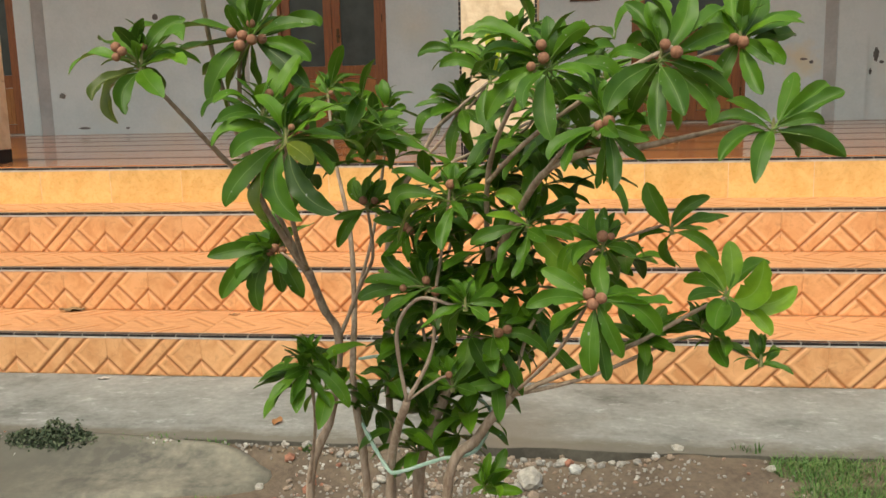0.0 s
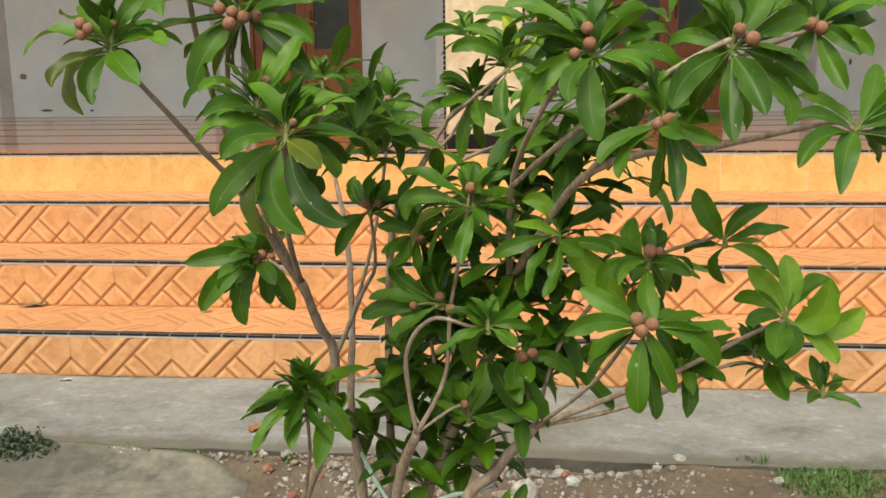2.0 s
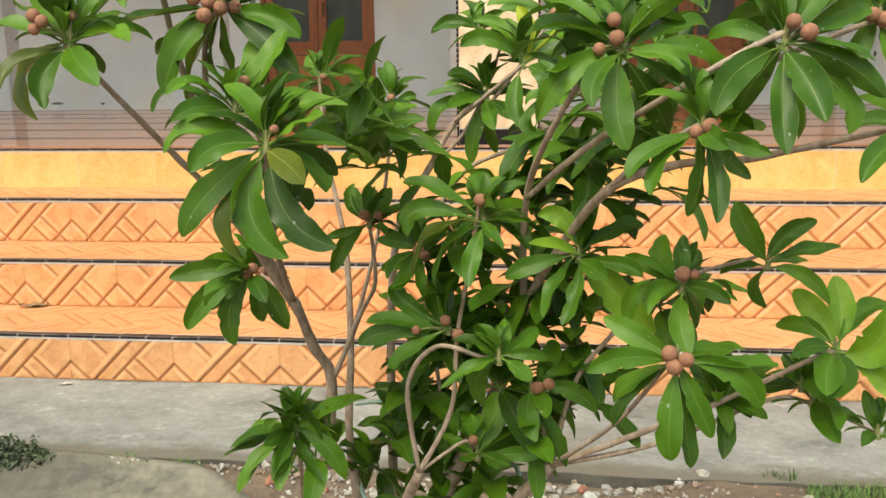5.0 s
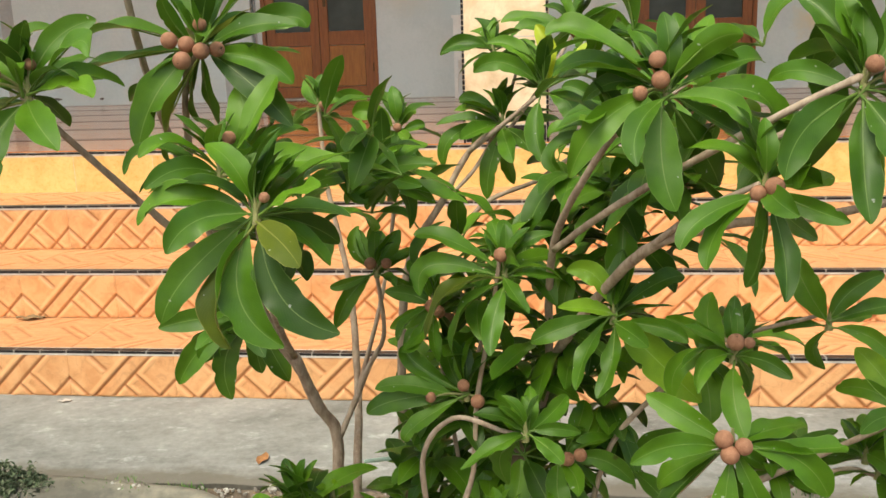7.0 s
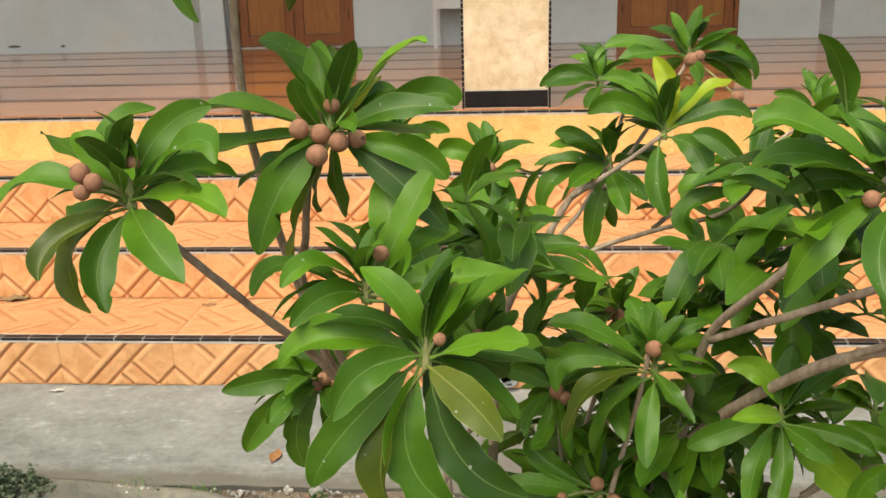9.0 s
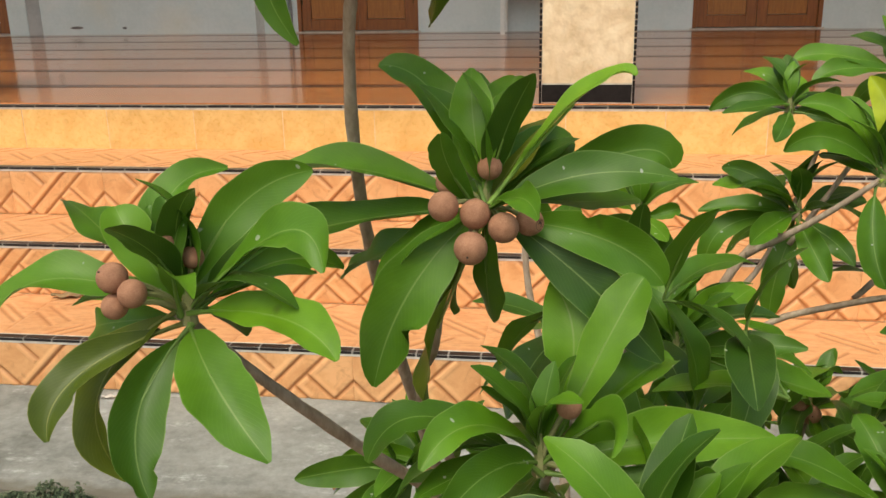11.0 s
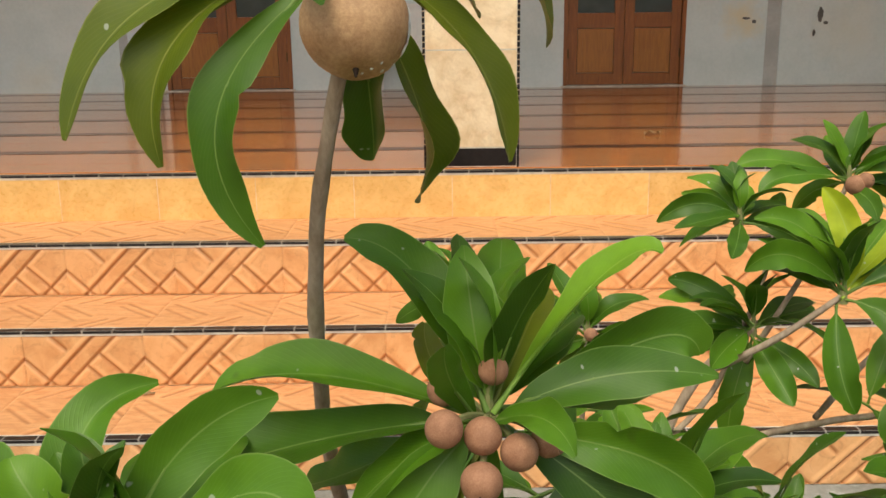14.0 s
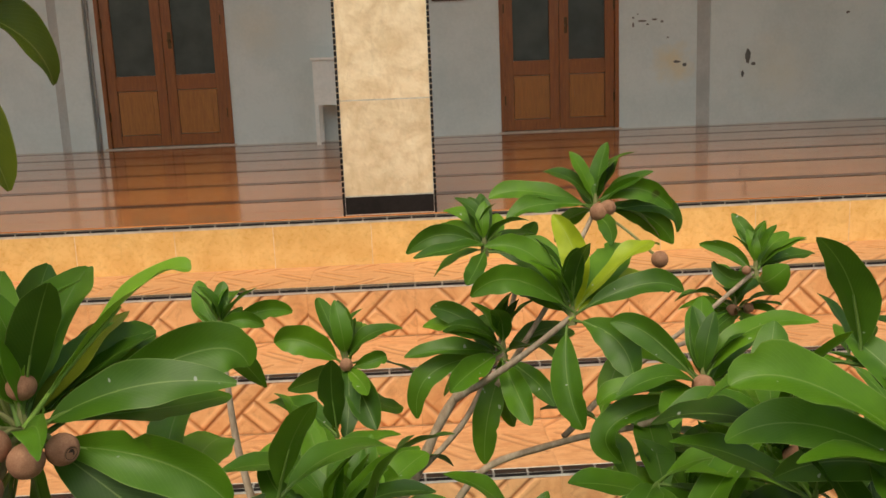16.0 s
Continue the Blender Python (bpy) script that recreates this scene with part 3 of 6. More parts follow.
# back wall with its door openings
DOORS = ((-4.93, -3.86), (-1.035, 0.075), (2.465, 3.53))
DOOR_TOP = FLOOR_Z + 2.12
wall_bm = bmesh.new()
xs = [-9.0] + [v for d in DOORS for v in d] + [11.0]
for a, b in zip(xs[0::2], xs[1::2]):
    box(wall_bm, a, b, WALL_Y, WALL_Y + 0.18, 0.5, CEIL_Z)
for a, b in DOORS:
    box(wall_bm, a, b, WALL_Y, WALL_Y + 0.18, DOOR_TOP, CEIL_Z)
wall_back = tagged(obj("wall_back", wall_bm, WALL_PAINT), "grey-white limewashed porch wall with stains and chipped plaster", "wall", kind="structure")
for a, b, side in ((-3.845, -3.65, 1), (-1.335, -1.115, -1), (4.335, 4.60, -1)):
    p_ = obj("pilaster", boxed(a, b, WALL_Y - 0.07, WALL_Y + 0.001, FLOOR_Z, CEIL_Z - 0.05, 0.004), WALL_PAINT, wall_back)
    # splayed strip towards the bay, added in darker grey as the corner's shade
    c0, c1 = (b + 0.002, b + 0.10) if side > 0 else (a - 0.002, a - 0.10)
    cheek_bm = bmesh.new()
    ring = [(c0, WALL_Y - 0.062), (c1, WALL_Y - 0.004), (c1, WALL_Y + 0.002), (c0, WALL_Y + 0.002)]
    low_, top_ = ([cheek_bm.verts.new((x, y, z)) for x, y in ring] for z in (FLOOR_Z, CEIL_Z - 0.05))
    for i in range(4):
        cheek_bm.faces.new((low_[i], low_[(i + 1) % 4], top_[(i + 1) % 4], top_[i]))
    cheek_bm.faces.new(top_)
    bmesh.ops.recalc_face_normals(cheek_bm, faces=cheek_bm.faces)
    obj("cheek", cheek_bm, SHADE_GREY, p_, "darker grey splayed strip for the corner's shade")
for x in (-9.0, 6.05):
    tagged(obj("wall_side", boxed(x, x + 0.1, 1.3, WALL_Y - 0.001, FLOOR_Z, CEIL_Z), WALL_PAINT), "grey-white side wall closing the porch", "wall", kind="structure")
tagged(obj("ceiling", boxed(-9, 11, 1.05, WALL_Y + 0.18, CEIL_Z, CEIL_Z + 0.15), CEILING_PAINT), "white painted porch ceiling", "ceiling", kind="structure")
tagged(obj("room_behind_doors", boxed(-9, 11, WALL_Y + 0.6, WALL_Y + 0.7, 0.4, 3.75), WALL_PAINT), "plain wall of the room behind the doors", "wall", kind="structure")


def patch(name, cx, cz, rx, rz, material, label, seed, n=22):
    """A thin irregular patch on the wall."""
    rng = random.Random(seed)
    bm = bmesh.new()
    rad = [1 + rng.uniform(-0.16, 0.14) for _ in range(n)]
    front = [bm.verts.new((cx + rx * rad[i] * math.cos(2 * math.pi * i / n), WALL_Y - 0.004, cz + rz * rad[i] * math.sin(2 * math.pi * i / n))) for i in range(n)]
    rim = [bm.verts.new((v.co.x + (v.co.x - cx) * 0.08, WALL_Y + 0.001, v.co.z + (v.co.z - cz) * 0.08)) for v in front]
    f = bm.faces.new(front)
    for i in range(n):
        bm.faces.new((front[i], rim[i], rim[(i + 1) % n], front[(i + 1) % n]))
    bmesh.ops.recalc_face_normals(bm, faces=bm.faces)
    obj(name, bm, material, wall_back, label)


patch("chipped_plaster", 4.70, 1.37, 0.024, 0.060, PLASTER_OLD, "bare grey patch of fallen plaster", 1)
patch("chipped_plaster", 4.655, 1.215, 0.012, 0.026, PLASTER_OLD, "", 2)
patch("chipped_plaster", 4.055, 1.345, 0.035, 0.010, PLASTER_OLD, "", 4)
patch("chipped_plaster", 4.125, 1.315, 0.018, 0.015, PLASTER_OLD, "", 5)
patch("chipped_plaster", 3.74, 1.71, 0.035, 0.008, PLASTER_OLD, "", 6)
patch("chipped_plaster", 3.85, 1.72, 0.025, 0.008, PLASTER_OLD, "", 7)
patch("chipped_plaster", 3.66, 1.68, 0.008, 0.02, PLASTER_OLD, "", 17)
for k, (fx, fz, fr) in enumerate(((3.66, 1.74, 0.010), (3.70, 1.77, 0.008), (3.79, 1.68, 0.012), (3.92, 1.70, 0.014), (3.97, 1.56, 0.010), (4.75, 1.30, 0.022), (5.6, 1.72, 0.016))):
    patch("chipped_plaster", fx, fz, fr, fr * 0.7, PLASTER_OLD, "", 40 + k, 10)
patch("chipped_plaster", -3.42, 1.175, 0.035, 0.028, PLASTER_OLD, "", 8)
patch("chipped_plaster", -2.33, 1.95, 0.03, 0.03, PLASTER_OLD, "", 9)
patch("chipped_plaster", -3.20, 0.835, 0.06, 0.012, PLASTER_OLD, "", 10)
patch("chipped_plaster", -2.72, 0.83, 0.022, 0.010, PLASTER_OLD, "", 11)


def door(x0, x1, seed):
    """A two-leaf panelled door in its frame: glass above, a panel below."""
    d = empty("door", ((x0 + x1) / 2, WALL_Y, FLOOR_Z), "closed two-leaf varnished red-brown door with dark glass panes", "door", "porch doors", "structure")
    d.name = "door_%d" % seed
    ox, oy, oz = d.location

    def bx(a, b, c, e, f, g, bev=0.003):
        return boxed(a - ox, b - ox, c - oy, e - oy, f - oz, g - oz, bev)
    jamb = 0.035
    obj("door_jamb", bx(x0, x0 + jamb, WALL_Y - 0.012, WALL_Y + 0.1, FLOOR_Z + 0.012, DOOR_TOP), DOOR_WOOD, d)
    obj("door_jamb", bx(x1 - jamb, x1, WALL_Y - 0.012, WALL_Y + 0.1, FLOOR_Z + 0.012, DOOR_TOP), DOOR_WOOD, d)
    obj("door_head", bx(x0 + jamb, x1 - jamb, WALL_Y - 0.012, WALL_Y + 0.1, DOOR_TOP - 0.05, DOOR_TOP), DOOR_WOOD, d)
    obj("threshold", bx(x0 - 0.02, x1 + 0.02, WALL_Y - 0.03, WALL_Y + 0.1, FLOOR_Z, FLOOR_Z + 0.012, 0.002), GROUT, d)
    mid = (x0 + x1) / 2
    glass_z = FLOOR_Z + 0.635
    for a, b, hinge in ((x0 + jamb + 0.002, mid - 0.002, 1), (mid + 0.002, x1 - jamb - 0.002, -1)):
        y0, y1 = WALL_Y + 0.012, WALL_Y + 0.05
        st = 0.085
        bm = bmesh.new()
        z0, z1 = FLOOR_Z + 0.018, DOOR_TOP - 0.055
        for (p, q, r, s) in ((a, a + st, z0, z1), (b - st, b, z0, z1), (a + st, b - st, z0, z0 + 0.10), (a + st, b - st, glass_z - 0.13, glass_z), (a + st, b - st, z1 - 0.1, z1)):
            box(bm, p - ox, q - ox, y0 - oy, y1 - oy, r - oz, s - oz, 0.004)
        leaf_ = obj("door_leaf", bm, DOOR_WOOD, d)
        pm = bx(a + st + 0.004, b - st - 0.004, y0 + 0.007, y1 - 0.006, z0 + 0.104, glass_z - 0.134, 0.001)
        box(pm, a + st + 0.045 - ox, b - st - 0.045 - ox, y0 + 0.003 - oy, y0 + 0.010 - oy, z0 + 0.145 - oz, glass_z - 0.175 - oz, 0.003)
        obj("panel", pm, PANEL_WOOD, leaf_, "raised lower panel")
        obj("glass", bx(a + st + 0.001, b - st - 0.001, y0 + 0.018, y0 + 0.024, glass_z + 0.001, z1 - 0.101, 0.0), GLASS, leaf_, "dark glass pane")
        hx = a + 0.004 if hinge > 0 else b - 0.004
        for hz in (0.25, 1.05, 1.8):
            obj("hinge", bx(hx - 0.008, hx + 0.008, y0 - 0.008, y0 + 0.004, FLOOR_Z + hz, FLOOR_Z + hz + 0.08, 0.002), BRASS, leaf_)
    hb = bmesh.new()
    bmesh.ops.create_cone(hb, segments=14, radius1=0.010, radius2=0.012, depth=0.04, cap_ends=True, matrix=pose(mid + 0.06 - ox, WALL_Y - 0.012 - oy, 0.93, 90))
    box(hb, mid + 0.045 - ox, mid + 0.075 - ox, WALL_Y + 0.006 - oy, WALL_Y + 0.013 - oy, 0.86, 1.0, 0.003)
    obj("door_handle", hb, BRASS, d, "dull brass door handle")
    return d


for i, (a, b) in enumerate(DOORS):
    door(a, b, i + 1)

conduit = tagged(obj("conduit_pipe", tube([(-1.095, WALL_Y - 0.016, FLOOR_Z), (-1.095, WALL_Y - 0.016, 2.0), (-1.095, WALL_Y - 0.016, 3.7)], [0.012] * 3, 10), PVC, smooth=True), "thin grey plastic conduit pipe running up the wall", "pipe")


def pillar(cx, seed):
    """A square pillar clad in cream tiles, black foot, black beaded edging at its corners."""
    half, y0, y1 = 0.185, 1.276, 1.646
    p = empty("pillar", (cx, (y0 + y1) / 2, FLOOR_Z), "square porch pillar clad in cream marble tiles with a black base and beaded black edging", "pillar", "porch pillars", "structure")
    ox, oy, oz = p.location
    h = CEIL_Z - FLOOR_Z
    obj("pillar_core", boxed(-half, half, y0 - oy + 0.0008, y1 - oy - 0.008, 0, h), GROUT, p)
    tz = [0.0, 0.078, 0.470, 0.870, 1.27, 1.67, 2.07, 2.47, 2.87, 3.27, 3.67, 4.07, h - 0.002]
    for i, (a, b) in enumerate(zip(tz, tz[1:])):
        mat = BLACK_TRIM if i == 0 else PILLAR_TILE
        nm = "base_tile" if i == 0 else "facing_tile"
        obj(nm, boxed(-half + 0.001, half - 0.001, y0 - oy, y0 - oy + 0.010, a + 0.0012, b - 0.0012, 0.0015), mat, p)
        obj(nm, boxed(-half - 0.010, -half, y0 - oy + 0.012, y1 - oy, a + 0.0012, b - 0.0012, 0.0015), mat, p)
        obj(nm, boxed(half, half + 0.010, y0 - oy + 0.012, y1 - oy, a + 0.0012, b - 0.0012, 0.0015), mat, p)
    for sx in (-1, 1):
        bm = bmesh.new()
        k = 0
        while 0.024 * k < h - 0.03:
            z = 0.024 * k
            c = sx * (half + 0.0045)
            box(bm, c - 0.0050, c + 0.0050, y0 - oy - 0.003, y0 - oy + 0.009, z, z + 0.0195)
            k += 1
        tagged(obj("beaded_edging", bm, BLACK_TRIM, p), kind="stuff")
    return p


for i, cx in enumerate((-4.70, -1.59, 1.514, 4.62, 7.72)):
    pillar(cx, i)

# small white desk against the wall
desk = empty("desk", (1.15, 5.5, FLOOR_Z), "small worn white desk with a deep front panel against the wall", "desk")


def dk(a, b, c, d, e, f):
    return boxed(a - 1.15, b - 1.15, c - 5.5, d - 5.5, e, f, 0.003)


obj("desk_top", dk(0.83, 1.47, 5.30, 5.72, 0.70, 0.725), CHAIR_PAINT, desk)
obj("front_panel", dk(0.845, 1.455, 5.315, 5.33, 0.33, 0.70), CHAIR_PAINT, desk)
obj("side_panel", dk(0.845, 0.86, 5.331, 5.71, 0.33, 0.70), CHAIR_PAINT, desk)
obj("side_panel", dk(1.44, 1.455, 5.331, 5.71, 0.33, 0.70), CHAIR_PAINT, desk)
for lx in (0.845, 1.42):
    for ly in (5.315, 5.68):
        obj("desk_leg", dk(lx, lx + 0.035, ly, ly + 0.035, 0, 0.33), CHAIR_PAINT, desk)

# dark frame hung on the wall
frame_bm = bmesh.new()
for a, b, c, d in ((1.88, 2.16, 1.945, 1.97), (1.88, 2.16, 2.33, 2.355), (1.88, 1.905, 1.97, 2.33), (2.135, 2.16, 1.97, 2.33)):
    box(frame_bm, a, b, WALL_Y - 0.022, WALL_Y, c, d, 0.002)
hung = tagged(obj("wall_frame", frame_bm, FLOOR_DARK), "dark wooden frame hung on the porch wall", "frame")
obj("pane", boxed(1.905, 2.135, WALL_Y - 0.010, WALL_Y - 0.005, 1.97, 2.33), GLASS, hung)

# drain stub low in the first riser
db = bmesh.new()
bmesh.ops.create_cone(db, segments=20, radius1=0.030, radius2=0.030, depth=0.05, cap_ends=False, matrix=pose(1.53, -0.004, 0.058, 90))
bmesh.ops.create_cone(db, segments=20, radius1=0.025, radius2=0.025, depth=0.05, cap_ends=False, matrix=pose(1.53, -0.004, 0.058, 90))
bmesh.ops.bridge_loops(db, edges=[e for e in db.edges if e.is_boundary and e.verts[0].co.y < -0.02])
drain = tagged(obj("drain_pipe", db, PVC), "grey plastic drain pipe stub in the lowest riser", "pipe")
hole = bmesh.new()
bmesh.ops.create_circle(hole, cap_ends=True, segments=20, radius=0.025, matrix=pose(1.53, -0.0055, 0.058, 90))
obj("bore", hole, DARK_HOLE, drain)

# ---- ground ----
GROUND_Z = -0.085


def rise(x, y):
    """The ground's height."""
    n = noise.noise(Vector((x * 1.7, y * 1.7, 0))) * 0.018 + noise.noise(Vector((x * 7, y * 7, 3))) * 0.007
    right = 0.066 * max(0.0, min(1.0, (x - 1.98) / 0.22)) * math.exp(-((y + 0.62) / 0.35) ** 2)
    middle = 0.034 * max(0.0, min(1.0, (2.2 - x) / 0.22, (x - 1.37) / 0.25)) * math.exp(-((min(y, -0.60) + 0.60) / 0.16) ** 2)
    near = max(0.0, min(1.0, 1.5 - max(abs(x - 1.5) - 3, abs(y + 1.5) - 2) * 0.5))
    left = 0.062 * max(0.0, min(1.0, (1.62 - x) / 0.25)) * math.exp(-((min(y, -0.60) + 0.60) / 0.10) ** 2)
    return GROUND_Z + (n + right + left + middle) * near


def grid_mesh(xs_, ys_, height):
    bm = bmesh.new()
    rows_ = [[bm.verts.new((x, y, height(x, y))) for x in xs_] for y in ys_]
    for r0, r1 in zip(rows_, rows_[1:]):
        for i in range(len(xs_) - 1):
            bm.faces.new((r0[i], r0[i + 1], r1[i + 1], r1[i])).smooth = True
    return bm


far = [6, 9, 14, 25, 50, 110, 260, 700, 2000]
gx = [-v for v in far[::-1]] + [-4 + 0.08 * i for i in range(120)] + [v + 0.5 for v in far]
gy = [-v for v in far[::-1]] + [-4 + 0.05 * i for i in range(82)] + far
tagged(obj("ground", grid_mesh(gx, gy, rise), SOIL), "bare brown soil with scattered rubble", "ground", kind="structure")


def apron_z(x, y):
    edge = max(0.0, (-y - 0.50) / 0.1)
    return 0.010 + 0.018 * y + noise.noise(Vector((x * 2.5, y * 2.5, 9))) * 0.004 - 0.012 * edge * edge


ab = bmesh.new()
ax_ = [-9 + 0.5 * i for i in range(14)] + [-2 + 0.06 * i for i in range(120)] + [5.3 + 0.5 * i for i in range(12)]
ay_ = [-0.60, -0.585, -0.56, -0.52, -0.45, -0.37, -0.29, -0.20, -0.11, -0.04, 0.006]


def edge_y(x, y):
    w = noise.noise(Vector((x * 3.1, 4, 0))) * 0.022 + noise.noise(Vector((x * 11, 7, 0))) * 0.012 + noise.noise(Vector((x * 27, 2, 0))) * 0.007
    return y + w * max(0.0, (-y - 0.4) / 0.2)


rows_a = [[ab.verts.new((x, edge_y(x, y), apron_z(x, y))) for x in ax_] for y in ay_]
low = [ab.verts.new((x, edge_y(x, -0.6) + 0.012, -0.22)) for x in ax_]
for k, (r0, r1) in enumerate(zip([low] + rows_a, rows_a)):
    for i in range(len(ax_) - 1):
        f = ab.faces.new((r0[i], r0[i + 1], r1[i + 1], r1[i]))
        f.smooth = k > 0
        # the outer vertical face takes the darker concrete
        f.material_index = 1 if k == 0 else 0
tagged(obj("apron", ab, [CONCRETE, EDGE_CONCRETE]), "weathered grey concrete apron along the foot of the steps", "pavement", kind="structure")

# old cement pour on the soil
cem = bmesh.new()
ring_n, rings_c = 60, []
for r in (1.0, 0.985, 0.93, 0.75, 0.5, 0.25):
    ring = []
    for i in range(ring_n):
        a = 2 * math.pi * i / ring_n
        ca, sa = math.cos(a), math.sin(a)
        k = 1 + 0.05 * noise.noise(Vector((ca * 2, sa * 2, 5))) + 0.03 * noise.noise(Vector((ca * 6, sa * 6, 2)))
        x = -0.35 + 1.28 * k * r * (abs(ca) ** 0.8) * (1 if ca > 0 else -1)
        y = -0.765 + 0.20 * k * r * (abs(sa) ** 0.75) * (1 if sa > 0 else -1)
        z = GROUND_Z + (-0.03 if r == 1.0 else 0.024 + 0.007 * noise.noise(Vector((x * 4, y * 4, 1))) + (1 - r) * 0.006 + 0.052 * math.exp(-((min(y, -0.60) + 0.60) / 0.10) ** 2))
        ring.append(cem.verts.new((x, y, z)))
    rings_c.append(ring)
for r0, r1 in zip(rings_c, rings_c[1:]):
    for i in range(ring_n):
        cem.faces.new((r0[i], r0[(i + 1) % ring_n], r1[(i + 1) % ring_n], r1[i])).smooth = True
cem.faces.new(rings_c[-1])
tagged(obj("cement_pour", cem, CEMENT), "thin worn tan cement pour with a rounded end on the soil", "cement slab", kind="structure")

# rubble
stone_meshes = []
srng = random.Random(11)
for k in range(8):
    sm = bmesh.new()
    bmesh.ops.create_icosphere(sm, subdivisions=1 if k else 2, radius=1.0)
    for v in sm.verts:
        v.co = Vector((v.co.x * 1.15, v.co.y * 0.95, v.co.z * 0.72)) * (1 + 0.28 * noise.noise(v.co * 1.6 + Vector((k * 9, 0, 0))) + srng.uniform(-0.06, 0.06))
    me = bpy.data.meshes.new("stone")
    sm.to_mesh(me)
    sm.free()
    stone_meshes.append(me)
stone_mats = []
for nm, col in (("pale_stone", (0.46, 0.42, 0.36)), ("grey_stone", (0.36, 0.33, 0.29)), ("white_stone", (0.56, 0.54, 0.50)), ("brown_stone", (0.36, 0.27, 0.20)), ("brick_shard", (0.34, 0.150, 0.095))):
    stone_mats.append(speckled(nm, tuple(c * 0.72 for c in col), tuple(min(0.85, c * 1.15) for c in col), 0.9, 0.88, 4.0, 0.3, None, 0.05))
for i, me in enumerate(stone_meshes):
    me.materials.append(stone_mats[(0, 1, 0, 2, 1, 3, 3, 4)[i]])


def stone(x, y, r, k, label="small pale rubble stone on the soil"):
    ob = new("stone", stone_meshes[k % 8])
    g = GROUND_Z
    ob.matrix_world = Matrix.LocRotScale((x, y, rise(x, y) + r * 0.35), Euler((srng.uniform(-.3, .3), srng.uniform(-.3, .3), srng.uniform(0, 6.3))), (r, r, r))
    return tagged(ob, label, "stone", "rubble")


stone(0.03, -0.70, 0.026, 3, "pale stone at the edge of the cement pour")
stone(1.745, -0.73, 0.040, 0, "large pale rubble stone on the soil")
stone(1.955, -0.56, 0.024, 3, "white rubble stone beside the concrete edge")
stone(2.06, -0.56, 0.016, 0)
stone(2.20, -0.57, 0.020, 2)
stone(2.13, -0.60, 0.015, 3, "white rubble stone beside the concrete edge")
stone(1.88, -0.66, 0.021, 3, "white rubble stone on the soil")
stone(1.62, -0.66, 0.019, 0)
stone(2.02, -0.63, 0.014, 2)
for i in range(16):
    stone(1.66 + 0.034 * i + srng.uniform(-0.01, 0.01), -0.612 - srng.random() * 0.03, srng.uniform(0.009, 0.016), srng.choice((0, 1, 2, 4, 5, 6, 1, 4)), "pale rubble stone at the foot of the concrete edge")
stone(2.464, -0.67, 0.015, 0)
stone(1.69, -0.56, 0.016, 2)
stone(1.80, -0.57, 0.016, 1)
stone(1.84, -0.57, 0.022, 6)
stone(1.93, -0.60, 0.016, 1)
stone(0.965, -0.66, 0.020, 7, "red brick shard among the rubble")
stone(0.93, -0.59, 0.016, 0)
stone(1.01, -0.60, 0.020, 4)
stone(0.905, -0.80, 0.018, 2)
for i in range(210):
    x = srng.gauss(1.35, 0.33)
    y = srng.uniform(-0.98, -0.60)
    if x < 0.97 - 0.05 * (y + 0.8) or x > 2.35:
        continue
    stone(x, y, srng.choice((0.007, 0.009, 0.011, 0.013, 0.017)) * srng.uniform(0.8, 1.25), srng.choice((0, 1, 2, 3, 4, 5, 6, 1, 4, 5, 6, 2, 0, 1, 5, 6, 7)))


gravel = bmesh.new()
grv = random.Random(23)
for _ in range(260):
    x, y = grv.uniform(-0.5, 1.1), -0.615 + grv.gauss(0, 0.012) - 0.05 * grv.random() ** 3
    r = grv.uniform(0.002, 0.007)
    bmesh.ops.create_icosphere(gravel, subdivisions=1, radius=r, matrix=Matrix.LocRotScale((x, y, rise(x, y) + 0.006 + r * 0.3), Euler((grv.random() * 6, grv.random() * 6, 0)), (1.4, 1.0, 0.6)))
for _ in range(1500):
    x, y = grv.gauss(1.5, 0.5), grv.uniform(-1.05, -0.59)
    if x < 0.98 or x > 2.7:
        continue
    r = grv.uniform(0.0025, 0.007)
    g = bmesh.ops.create_icosphere(gravel, subdivisions=1, radius=r, matrix=Matrix.LocRotScale((x, y, rise(x, y) + r * 0.3), Euler((grv.random() * 6, grv.random() * 6, 0)), (1.3, 1.0, 0.7)))
tagged(obj("gravel", gravel, STONE), "fine pale gravel and crumbs strewn on the soil", "gravel", kind="stuff")


def blades(name, spots, count, height, spread, material, label, category, seed, width=0.0035, lean=0.6):
    """Tufts of bent blades, one object."""
    rng = random.Random(seed)
    bm = bmesh.new()
    for _ in range(count):
        cx, cy, r = rng.choice(spots)
        a, q = rng.uniform(0, 6.283), r * math.sqrt(rng.random())
        x, y = cx + q * math.cos(a) * spread[0], cy + q * math.sin(a) * spread[1]
        h = height * rng.uniform(0.45, 1.15)
        d = rng.uniform(0, 6.283)
        ln = lean * h * rng.uniform(0.2, 1.1)
        dx, dy = math.cos(d) * ln, math.sin(d) * ln
        w = width * rng.uniform(0.6, 1.3)
        px, py = -math.sin(d) * w, math.cos(d) * w
        z = max(rise(x, y), -0.2) - 0.005
        v = [bm.verts.new((x - px, y - py, z)), bm.verts.new((x + px, y + py, z)), bm.verts.new((x + dx * .35 + px * .8, y + dy * .35 + py * .8, z + h * .6)), bm.verts.new((x + dx * .35 - px * .8, y + dy * .35 - py * .8, z + h * .6)), bm.verts.new((x + dx, y + dy, z + h * 0.95))]
        bm.faces.new((v[0], v[1], v[2], v[3]))
        bm.faces.new((v[3], v[2], v[4]))
    return tagged(obj(name, bm, material), label, category, kind="stuff")


